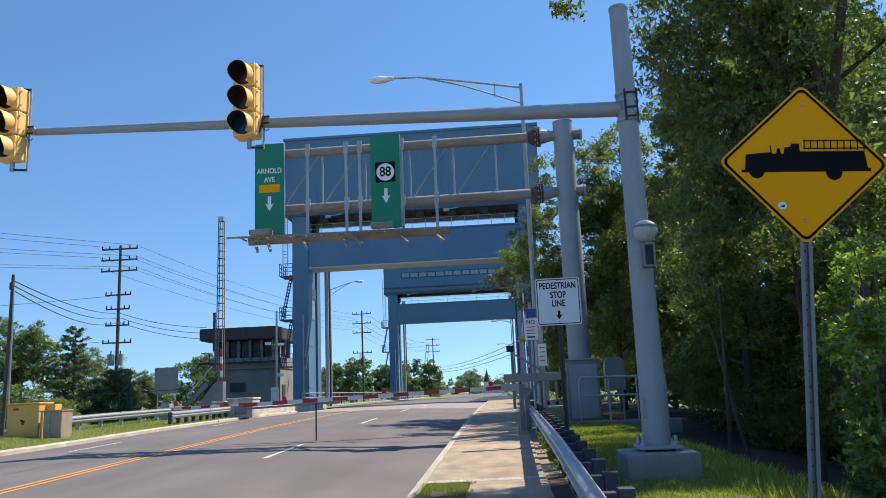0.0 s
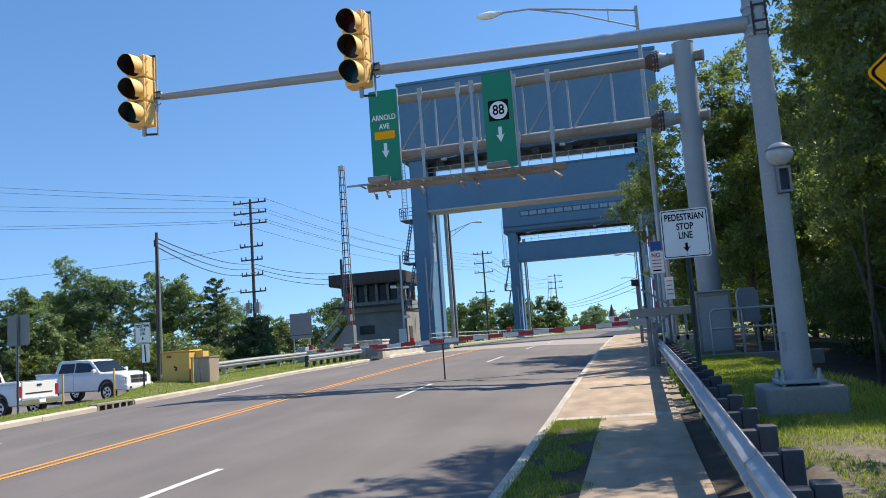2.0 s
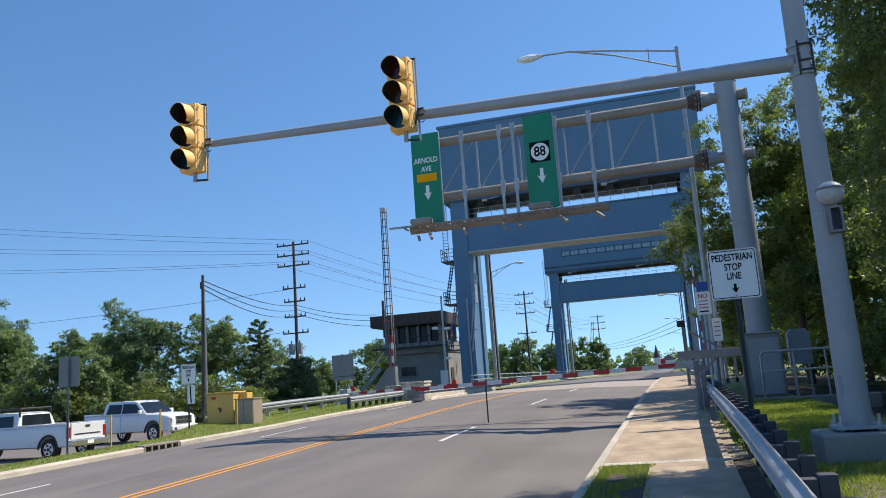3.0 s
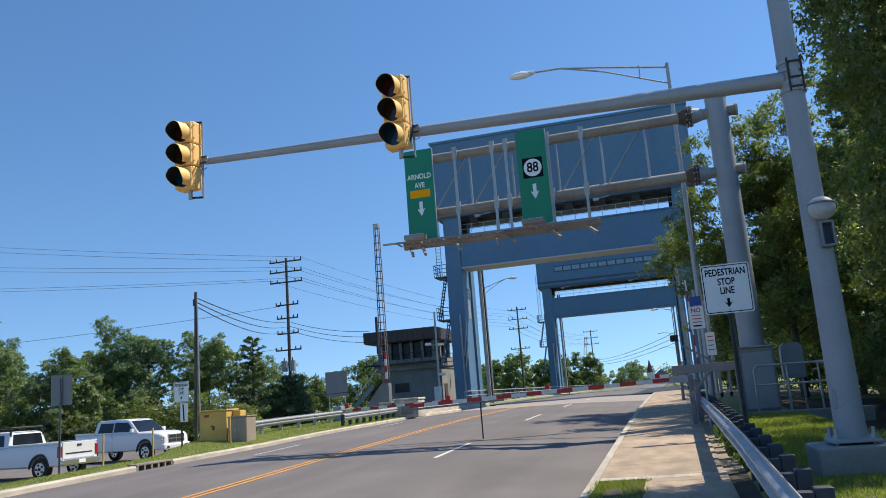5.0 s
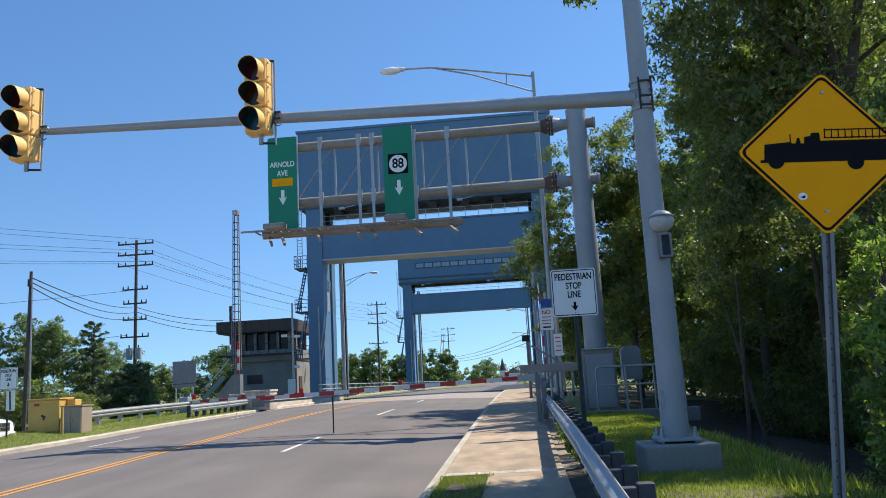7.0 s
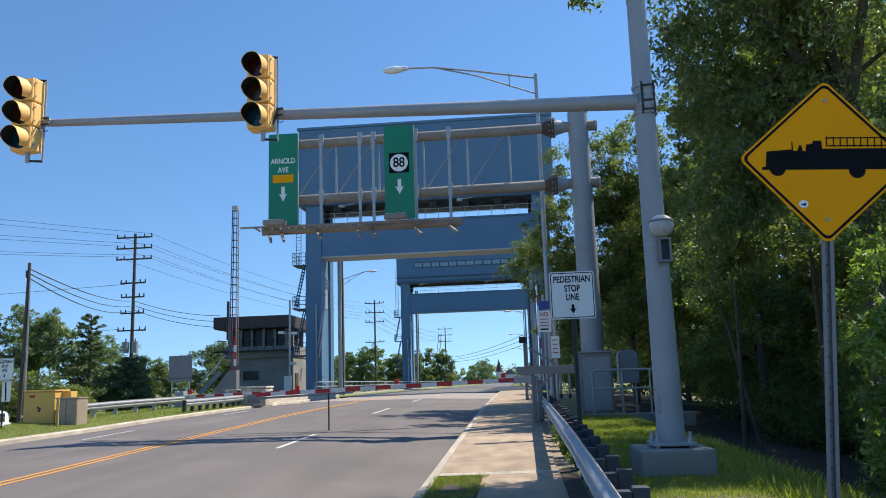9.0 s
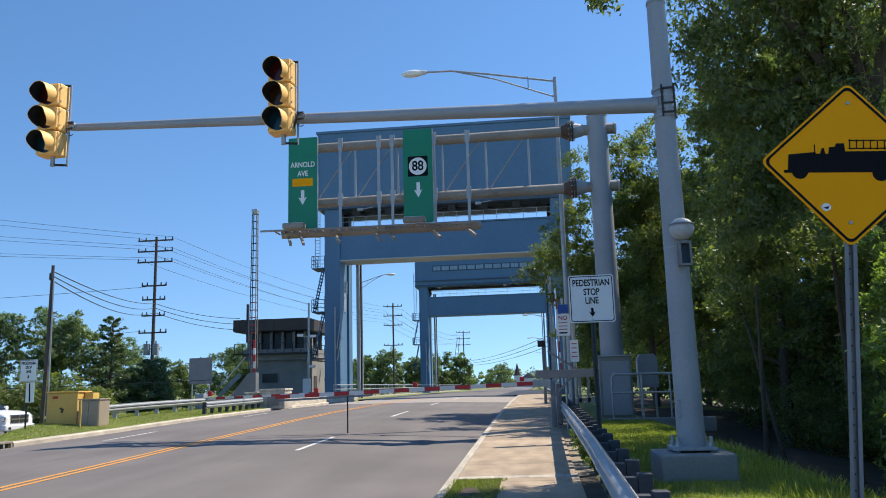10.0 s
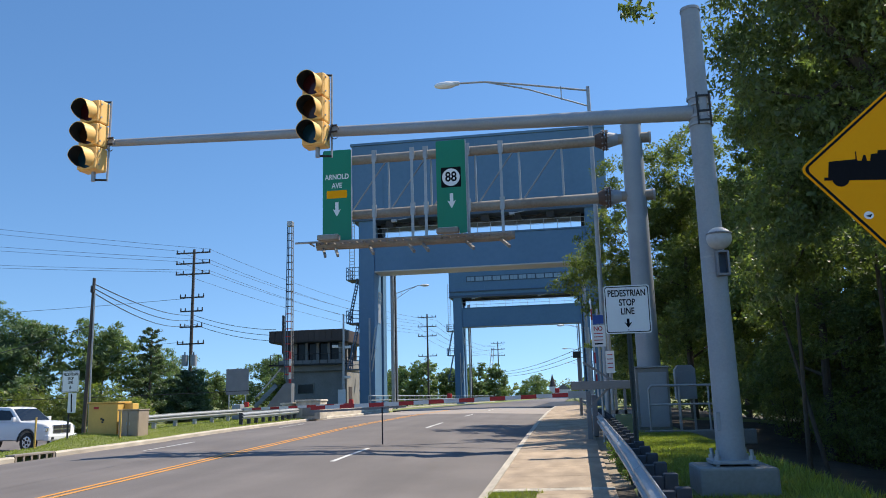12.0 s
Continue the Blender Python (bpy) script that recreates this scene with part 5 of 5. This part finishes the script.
        part("tail_lamp", box(-2.88, s * 0.9, 1.0, 0.1, 0.16, 0.42, 0.02), TAIL_RED, b)
        for x in (-1.95, 1.85 + cab):
            part("arch_liner", prism(arch(x, 0.545) + arch(x, 0.475)[::-1], s * 1.0 - 0.02, s * 1.0 + 0.02), MACHINE, b)
            wheel(t, x, s * 0.84)
    bm = bmesh.new()
    bm.faces.new([bm.verts.new((p[0] + cab, p[1], p[2])) for p in ((1.365, -0.87, 1.30), (1.365, 0.87, 1.30), (0.72, 0.72, 1.80), (0.72, -0.72, 1.80))])
    part("windscreen", bm, CAR_GLASS, cabin)
    bm = bmesh.new()
    bm.faces.new([bm.verts.new((p[0] + cab, p[1], p[2])) for p in ((-1.60, -0.72, 1.37), (-1.60, 0.72, 1.37), (-1.538, 0.66, 1.79), (-1.538, -0.66, 1.79))])
    part("rear_window", bm, CAR_GLASS, cabin)
    part("bed", span(-2.8, -1.65 + cab, -0.8, 0.8, 1.334, 1.345), MACHINE, t, "dark open load bed")
    for s in (-1, 1):
        part("bed_rail", span(-2.9, -1.62 + cab, s * 0.965, s * 0.84, 1.3, 1.375, 0.02), CAR_WHITE, t)
    gate = part("tailgate", span(-2.94, -2.86, -0.8, 0.8, 0.72, 1.36, 0.02), CAR_WHITE, t)
    part("gate_handle", box(-2.95, 0, 1.22, 0.02, 0.22, 0.08), MACHINE, gate)
    # dark strip paints the shade of the tailgate crease
    part("gate_crease_shade", box(-2.945, 0, 0.92, 0.01, 1.3, 0.05), MACHINE, gate)
    rb = part("rear_bumper", span(-3.1, -2.85, -0.96, 0.96, 0.5, 0.7, 0.03), CHROME, t)
    part("plate_bar", box(-3.11, 0.0, 0.6, 0.01, 0.32, 0.13), SIGN_WHITE, rb)
    part("front_bumper", span(2.74 + cab, 3.05 + cab, -0.92, 0.92, 0.44, 0.7, 0.07), CAR_WHITE, t)
    gr = part("grille", span(2.88 + cab, 2.96 + cab, -0.55, 0.55, 0.74, 1.1, 0.02), CHROME, t)
    for s in (-1, 1):
        for z in (0.83, 1.01):
            part("grille_opening", box(2.965 + cab, s * 0.27, z, 0.02, 0.46, 0.13), MACHINE, gr)
    return t


p1 = pickup((-27.0, 35.0, -0.33), -8, "white crew cab pickup truck parked in yard")
p1.scale = (1.0, 1.0, 1.1)
p2 = pickup((-25.8, 26.7, -0.33), 175, "white pickup truck seen from its tailgate, parked", 1.35)
rk = part("load_rack", tube((-0.15, -0.75, 1.3), (-0.15, -0.75, 2.05), 0.04, seg=8), MACHINE, p2)
for a, b2 in (((-0.15, 0.75, 1.3), (-0.15, 0.75, 2.05)), ((-0.15, -0.75, 2.05), (-0.15, 0.75, 2.05)), ((-0.15, 0.75, 2.05), (2.6, 0.75, 2.05)), ((-0.15, -0.75, 2.05), (2.6, -0.75, 2.05))):
    part("rack_bar", tube(a, b2, 0.04, seg=8), MACHINE, rk)

# ---- far church and houses beyond the bridge ----
church = thing("church", (-8.6, 350, 0.3), "small distant white church with dark pointed steeple", "building")
part("tower", span(-1.4, 1.4, -1.4, 1.4, 0, 5.5), WHITE, church)
part("steeple", tube((0, 0, 5.5), (0, 0, 11.0), 1.5, 0.05, 8), BROWN, church)
part("nave", span(1.4, 7.5, -1, 8, 0, 4.2), WHITE, church)
part("nave_roof", prism([(1.2, 4.2), (7.7, 4.2), (4.4, 6.5)], -1.3, 8.3), ROOF, church)

boom = thing("lattice_mast", (-27.6, 260, 0.3), "distant grey lattice crane mast beyond trees", "crane")
for s in (-1, 1):
    part("chord", tube((s * 0.7, 0, 0), (s * 0.35 + 2.2, 0, 17.5), 0.11, seg=6), GALV, boom)
for k in range(14):
    f = (k + 0.5) / 14
    part("lacing", tube((2.2 * f - 0.7 + 0.35 * f, 0, 17.5 * f), (2.2 * f + 0.7 - 0.35 * f, 0, 17.5 * f + (0.6 if k % 2 else -0.6)), 0.07, seg=5), GALV, boom)


# ---- trees ----
def leaves(name, centres, radii, count, size, material, parent, rng, flat=0.7, droop=0.0, sprays=18, loose=0.2):
    """One crown of many small leaf blades, gathered in sprays within clumps round the given centres."""
    c, r = np.asarray(centres), np.asarray(radii)
    k = len(c) * sprays
    d = rng.normal(size=(k, 3))
    d /= np.linalg.norm(d, axis=1)[:, None]
    rr = np.repeat(r, sprays)
    twig = np.repeat(c, sprays, axis=0) + d * (rr * (0.35 + 0.7 * rng.random(k) ** 0.6))[:, None] * np.array([1, 1, flat])
    reach = rr * loose * (0.6 + 0.8 * rng.random(k))
    w = rr ** 2.0 * (0.4 + rng.random(k))
    pick = rng.choice(k, count, p=w / w.sum())
    o = np.clip(rng.normal(size=(count, 3)), -1.7, 1.7) * np.array([1.0, 1.0, 0.6])
    p = twig[pick] + o * reach[pick][:, None]
    p[:, 2] -= (o[:, 0] ** 2 + o[:, 1] ** 2) * reach[pick] * (0.12 + 0.3 * droop)
    n = d[pick] * 0.6 + rng.normal(size=(count, 3)) * 0.8 + np.array([0, 0, 0.7])
    n /= np.linalg.norm(n, axis=1)[:, None]
    a = np.cross(n, rng.normal(size=(count, 3)))
    a[:, 2] -= droop
    a /= np.linalg.norm(a, axis=1)[:, None]
    b = np.cross(n, a)
    s = size * (0.6 + 0.8 * rng.random(count))[:, None]
    v = np.stack([p - a * s * 0.7 + b * s * 0.46, p - a * s * 0.7 - b * s * 0.46, p + a * s * 1.2], 1).reshape(-1, 3)
    me = bpy.data.meshes.new(name)
    me.vertices.add(len(v))
    me.vertices.foreach_set("co", v.ravel())
    me.loops.add(3 * count)
    me.loops.foreach_set("vertex_index", np.arange(3 * count))
    me.polygons.add(count)
    me.polygons.foreach_set("loop_start", np.arange(0, 3 * count, 3))
    me.update()
    me.validate()
    me.materials.append(material)
    ob = new(name, me)
    ob.parent = parent
    return ob


def tree(loc, h, spread, seed, material, count, size, label, group, first=0.25, lean=(0, 0), trunk=0.16, limbs=9, droop=0.0, extra=()):
    """A tapered trunk with limbs, and a crown gathered round the limbs' ends."""
    rng = np.random.default_rng(seed)
    t = thing("tree", loc, label, "tree", group)
    bm = bmesh.new()
    pts = [Vector((lean[0] * f * f + rng.normal() * 0.12 * f, lean[1] * f * f + rng.normal() * 0.12 * f, h * 0.86 * f)) for f in (0, 0.2, 0.4, 0.6, 0.8, 1.0)]
    pts[0].z = -0.3
    for i in range(5):
        tube(pts[i], pts[i + 1], trunk * (1 - 0.17 * i), trunk * (1 - 0.17 * (i + 1)), 9, bm)
    part("trunk", bm, BARK, t)
    cs, rs = [], []
    for k in range(limbs):
        bm = bmesh.new()
        f = first + (0.95 - first) * (k + rng.random() * 0.6) / limbs
        i = min(4, int(f * 5))
        base = pts[i].lerp(pts[i + 1], f * 5 - i)
        a = 2.4 * k + rng.random() * 0.9
        reach = spread * (0.95 - 0.6 * max(0, f - 0.35)) * (0.65 + 0.5 * rng.random())
        mid = base + Vector((math.cos(a) * reach * 0.5, math.sin(a) * reach * 0.5, reach * 0.25))
        end = base + Vector((math.cos(a) * reach, math.sin(a) * reach, reach * (0.28 + 0.3 * rng.random())))
        tube(base, mid, trunk * 0.4 * (1.1 - f), trunk * 0.25 * (1.1 - f), 6, bm)
        tube(mid, end, trunk * 0.25 * (1.1 - f), 0.012, 6, bm)
        part("limb", bm, BARK, t)
        for q, s in ((mid, 0.34), (mid.lerp(end, 0.55), 0.36), (end, 0.30)):
            for _ in range(3):
                o = Vector(rng.normal(size=3)) * spread * 0.17
                cs.append(q + o)
                rs.append(spread * s * (0.28 + 0.42 * rng.random()))
    for _ in range(4):
        cs.append(pts[5] + Vector(rng.normal(size=3)) * spread * 0.2 + Vector((0, 0, h * 0.06)))
        rs.append(spread * 0.3 * (0.6 + 0.6 * rng.random()))
    for x, y, z, r in extra:
        bm = bmesh.new()
        e = Vector((x, y, z))
        base = pts[2].lerp(pts[3], 0.5)
        mid = base.lerp(e, 0.75 if r < 0.3 else 0.5) + Vector((0, 0, 3.2 if r < 0.3 else 0.8))
        tube(base, mid, trunk * 0.4, trunk * 0.2, 6, bm)
        tube(mid, e, trunk * 0.2, 0.012, 6, bm)
        part("limb", bm, BARK, t)
        for _ in range(4):
            cs.append(e + Vector(rng.normal(size=3)) * r * 0.4)
            rs.append(r * (0.5 + 0.6 * rng.random()))
    leaves("crown", [tuple(c) for c in cs], rs, count, size, material, t, rng, 0.75, droop)
    return t


def conifer(loc, h, spread, seed, group):
    rng = np.random.default_rng(seed)
    t = thing("pine_tree", loc, "dark green pine with uneven layered branches", "tree", group)
    part("trunk", tube((0, 0, -0.2), (0, 0, h), 0.17, 0.03, 8), BARK, t)
    cs, rs = [], []
    for k in range(44):
        bm = bmesh.new()
        f = 0.12 + 0.88 * k / 44
        a = 2.4 * k
        reach = spread * (1.08 - f) ** 0.8 * (0.5 + 0.7 * rng.random()) + 0.15
        e = Vector((math.cos(a) * reach, math.sin(a) * reach, h * f + reach * (0.12 + 0.25 * f)))
        tube((0, 0, h * f), e, 0.035, 0.01, 5, bm)
        part("branch", bm, BARK, t)
        for g in (0.3, 0.5, 0.7, 0.87, 1.04):
            cs.append(tuple(Vector((0, 0, h * f)).lerp(e, g)))
            rs.append(0.15 + 0.13 * spread * (1.1 - f) * rng.random())
    leaves("needles", cs, rs, 16000, 0.085, NEEDLE, t, rng, 0.5, sprays=6, loose=0.4)
    return t


# trees behind the guard rail
RIGHT = (
    (10.6, 17.5, 10.2, 3.4, 22, LEAF_MID, 75000, 0.058, 0.12, 0.5),
    (10.8, 21.5, 12.5, 3.6, 23, LEAF_MID, 80000, 0.06, 0.15, 0.5),
    (12.6, 26.0, 15.0, 4.2, 26, LEAF_OLIVE, 70000, 0.07, 0.12, 0.3),
    (9.9, 31.0, 16.0, 4.6, 24, LEAF_MID, 90000, 0.075, 0.15, 0.3),
    (7.6, 25.6, 12.6, 3.0, 37, LEAF_MID, 80000, 0.062, 0.14, 0.4),
    (4.7, 33.0, 10.3, 4.5, 25, LEAF_MID, 110000, 0.07, 0.25, 0.2),
    (15.0, 19.5, 11.5, 4.4, 27, LEAF_OLIVE, 45000, 0.10, 0.10, 0.2),
    (16.2, 27.0, 12.5, 4.8, 28, LEAF_MID, 40000, 0.11, 0.08, 0.1),
    (15.5, 35.0, 13.0, 5.2, 30, LEAF_OLIVE, 34000, 0.13, 0.08, 0.1),
    (8.4, 41.0, 12.0, 4.6, 31, LEAF_MID, 40000, 0.10, 0.12, 0.1),
    (8.5, 52.0, 11.5, 4.6, 32, LEAF_MID, 24000, 0.13, 0.12, 0.1),
    (9.5, 64.0, 12.0, 5.0, 33, LEAF_MID, 20000, 0.15, 0.1, 0.1),
    (7.6, 80.0, 8.5, 4.2, 39, LEAF_MID, 9000, 0.2, 0.1, 0.1),
    (8.4, 98.0, 9.0, 4.6, 40, LEAF_OLIVE, 8000, 0.24, 0.1, 0.1),
)
for x, y, h, sp, seed, m, n, size, first, dr in RIGHT:
    tree((x, y, bank_z(x, y)), h, sp, seed, m, n, size, "leafy green tree with dense hanging crown behind guard rail", "roadside trees", first, droop=dr, limbs=13)
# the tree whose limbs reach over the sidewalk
tree((5.9, 13.4, bank_z(5.9, 13.4)), 14.5, 2.7, 36, LEAF_SHADED, 74000, 0.058, "tall shaded leafy tree with limbs hanging over sidewalk", "roadside trees", 0.42, droop=0.6, limbs=9, trunk=0.25, lean=(-0.4, 0.4),
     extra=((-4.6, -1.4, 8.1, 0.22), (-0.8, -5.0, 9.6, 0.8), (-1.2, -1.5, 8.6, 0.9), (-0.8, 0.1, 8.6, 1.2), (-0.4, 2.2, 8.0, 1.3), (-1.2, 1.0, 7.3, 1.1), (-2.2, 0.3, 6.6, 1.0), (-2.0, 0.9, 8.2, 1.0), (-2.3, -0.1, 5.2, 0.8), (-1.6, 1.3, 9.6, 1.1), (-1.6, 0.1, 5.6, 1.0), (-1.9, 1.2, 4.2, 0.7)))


def shrub(loc, h, spread, seed, material, count, size, label):
    rng = np.random.default_rng(seed)
    t = thing("shrub", loc, label, "shrub", "undergrowth")
    cs, rs = [], []
    for k in range(7):
        bm = bmesh.new()
        a = 2.4 * k + rng.random()
        e = Vector((math.cos(a) * spread * 0.6, math.sin(a) * spread * 0.6, h * (0.55 + 0.4 * rng.random())))
        tube((0, 0, -0.1), e, 0.025, 0.006, 5, bm)
        part("stem", bm, BARK, t)
        for g in (0.35, 0.7, 1.0):
            cs.append(tuple(e * g + Vector(rng.normal(size=3)) * 0.15 * spread))
            rs.append(spread * (0.3 + 0.25 * rng.random()))
    leaves("foliage", cs, rs, count, size, material, t, rng, 0.8)
    return t


srng = np.random.default_rng(5)
for k in range(15):
    y = 5.0 + 1.8 * k
    x = 7.0 + 2.2 * srng.random()
    shrub((x, y, bank_z(x, y)), 1.6 + 1.8 * srng.random(), 1.1 + 0.5 * srng.random(), 100 + k, LEAF_SHADED if k % 3 else LEAF_SUN, 6500, 0.046, "dark leafy shrub in the shade under trees")
# sunlight on these two saplings is put into the lighter leaf colour
shrub((3.75, 7.9, bank_z(3.75, 7.9)), 2.9, 0.6, 140, LEAF_SUN, 6000, 0.045, "sunlit yellow-green sapling beside the trees")
shrub((3.25, 7.2, bank_z(3.25, 7.2)), 2.45, 0.42, 141, LEAF_SUN, 3600, 0.048, "sunlit yellow-green sapling beside the trees")
for k, (x, y) in enumerate(((4.3, 9.0), (4.9, 9.9), (5.2, 10.9), (5.9, 11.6), (4.7, 8.2), (6.2, 12.8))):
    shrub((x, y, bank_z(x, y)), 1.3 + 0.25 * k, 0.75, 150 + k, LEAF_SUN if k % 2 else LEAF_MID, 4200, 0.045, "green leafy shrub at the edge of the trees")
for k in range(14):
    x, y = 3.9 + 3.2 * srng.random(), 7.0 + 1.0 * k
    sap = thing("sapling", (x, y, bank_z(x, y) - 0.1), "thin dark bare-stemmed sapling in the shade", "tree", "saplings under the trees")
    h = 4.0 + 2.5 * srng.random()
    lean = (0.5 * srng.normal(), 0.4 * srng.normal(), h)
    part("stem", tube((0, 0, 0), lean, 0.05 + 0.03 * srng.random(), 0.02, 7), BARK, sap)
    leaves("foliage", [(lean[0], lean[1], h), (lean[0] * 0.8 + 0.4, lean[1], h * 0.8), (lean[0] * 0.7 - 0.4, lean[1] + 0.3, h * 0.72)], [0.9, 0.7, 0.6], 3600, 0.05, LEAF_MID, sap, np.random.default_rng(600 + k))
for k in range(12):
    x, y = 9.5 + 3 * srng.random(), 2 + 3.4 * k
    shrub((x, y, bank_z(x, y)), 4.2, 2.6, 160 + k, LEAF_SHADED, 11000, 0.085, "tall shaded thicket behind the roadside trees")

# trees across the road
LEFT = ((-62, 58, 10.6, 4.4), (-56, 55, 10.0, 4.0), (-50.5, 60, 8.2, 3.3), (-45, 56, 8.8, 3.6), (-40.5, 55, 8.8, 3.6), (-36.5, 57, 8.4, 3.6), (-70, 60, 11, 4.8), (-78, 62, 11.5, 5.0),
        (-48, 47, 7.5, 3.4), (-41, 46, 6.2, 3.0), (-55, 46, 8.0, 3.6), (-33, 64, 4.0, 2.2), (-44, 92, 5.4, 3.6), (-37, 95, 7.6, 4.0), (-50, 90, 8.4, 4.2), (-32.5, 90, 7.0, 3.6), (-64, 45, 9.5, 4.2), (-29.8, 92, 7.4, 3.2), (-76, 44, 10.5, 4.6), (-88, 50, 11, 5))
for k, (x, y, h, sp) in enumerate(LEFT):
    tree((x, y, -0.25), h, sp, 200 + k, (LEAF_OLIVE, LEAF_COOL, LEAF_OLIVE)[k % 3], 24000 if x > -66 else 5000, 0.12 if x > -66 else 0.25, "sunlit green broadleaf tree across the road", "trees across the road", 0.12, trunk=0.18, limbs=11)
conifer((-33.2, 58.5, -0.25), 8.0, 2.5, 301, "trees across the road")
conifer((-31.0, 60.5, -0.25), 4.6, 2.3, 302, "trees across the road")
for k in range(9):
    x, y = -58 + 3.4 * k, 43 + 3 * srng.random() + (6 if k > 5 else 0)
    shrub((x, y, -0.25), 2.6 + srng.random(), 2.0, 320 + k, LEAF_MID, 3500, 0.13, "green bush at the edge of the yard")
FAR = ((-40, 190, 8.5, 5), (-35.5, 186, 10.5, 5), (-31, 195, 8.0, 4.5), (-27, 190, 7.2, 4.5), (-23.5, 196, 9.0, 4.5), (-19.5, 200, 8.5, 4.2), (-46, 200, 9, 5), (-15.5, 330, 9, 6))
for k, (x, y, h, sp) in enumerate(FAR):
    tree((x, y, 0.2), h, sp, 400 + k, LEAF_OLIVE, 6500, 0.3, "green tree beyond the bridge", "trees beyond the bridge", 0.1, trunk=0.2, limbs=9)


def woods(name, x0, x1, y, h, count, size, seed, label):
    rng = np.random.default_rng(seed)
    cs, rs = [], []
    x = x0
    while x < x1:
        hh = h * (0.55 + 0.5 * rng.random())
        cs.append((x, y + rng.normal() * 4, hh * 0.5))
        rs.append(hh * 0.55)
        x += hh * 0.45
    ob = leaves(name, cs, rs, count, size, LEAF_MID, None, rng, 0.9)
    return tagged(ob, label, "woods", "", "stuff")


woods("far_woods", -420, -12, 420, 11, 26000, 0.8, 71, "distant green woods along the horizon")
woods("far_woods_right", -14, 300, 520, 14, 16000, 0.9, 72, "distant green woods along the horizon")
woods("yard_woods", -210, -84, 75, 11, 26000, 0.35, 73, "green woods behind the yard")
woods("back_woods", 10, 60, 34, 11, 26000, 0.35, 75, "dense dark woods behind the roadside trees")


# ---- grass ----
def grass(name, xr, yr, count, h, f, seed, label, keep=None):
    rng = np.random.default_rng(seed)
    x = xr[0] + (xr[1] - xr[0]) * rng.random(count)
    y = yr[0] + (yr[1] - yr[0]) * rng.random(count)
    if keep:
        ok = np.array([keep(a, b) for a, b in zip(x, y)])
        x, y = x[ok], y[ok]
    n = len(x)
    z = np.array([f(a, b) for a, b in zip(x, y)])
    a = rng.random(n) * 6.283
    hh = h * (0.35 + 0.9 * rng.random(n) ** 1.5)
    w = h * 0.07 + 0.002
    p = np.stack([x, y, z - 0.01], 1)
    side = np.stack([np.cos(a), np.sin(a), 0 * a], 1) * w
    tip = p + np.stack([rng.normal(size=n) * 0.4 * hh, rng.normal(size=n) * 0.4 * hh, hh], 1)
    v = np.stack([p - side, p + side, tip], 1).reshape(-1, 3)
    me = bpy.data.meshes.new(name)
    me.vertices.add(3 * n)
    me.vertices.foreach_set("co", v.ravel())
    me.loops.add(3 * n)
    me.loops.foreach_set("vertex_index", np.arange(3 * n))
    me.polygons.add(n)
    me.polygons.foreach_set("loop_start", np.arange(0, 3 * n, 3))
    me.update()
    me.materials.append(GRASS)
    return tagged(new(name, me), label, "grass", "", "stuff")


grass("verge_grass", (-1.49, -0.61), (-3.0, 13.0), 34000, 0.07, lambda x, y: walk_z(x, y) - 0.02, 81, "patchy short grass on the verge", lambda x, y: noise.noise((x * 2.2, y * 1.1, 3)) > -0.2 + 0.4 * (x + 1.05))
grass("bank_grass", (1.1, 3.0), (-3.0, 21.8), 120000, 0.062, bank_z, 82, "bright green grass on the bank", lambda x, y: not (1.22 < x < 2.18 and 9.38 < y < 10.32) and (y > 7.5 or y < 3.6 or noise.noise((x * 1.5, y * 1.5, 0)) > 0.12 - 0.14 * (y - 5.0) - 0.25 * (x - 1.7)))
grass("tall_grass", (2.3, 3.5), (-3.0, 14.0), 9000, 0.15, bank_z, 83, "taller rough grass at the wood edge")
grass("left_verge_grass", (-19.6, -15.72), (10, 46), 70000, 0.065, left_z, 84, "mown grass on the verge across the road")
for k in range(9):
    x, y = 4.6 + 1.5 * k, 46 + 5 * srng.random() + (8 if k < 2 else 0)
    shrub((x, y, bank_z(x, y)), 3.0 + 1.2 * srng.random(), 1.9, 340 + k, LEAF_MID, 4200, 0.11, "green bush beyond the pipe railing")
for y, r in ((16.2, 0.22), (15.0, 0.16), (18.3, 0.2)):
    shrub((0.80, y, walk_z(0.6, y) - 0.02), 0.34, r, int(350 + y), LEAF_SUN, 500, 0.03, "low green weeds under the guard rail")
weeds = shrub((0.86, 13.6, walk_z(0.6, 13.6)), 0.32, 0.2, 171, LEAF_SUN, 500, 0.03, "low green weeds under the guard rail")
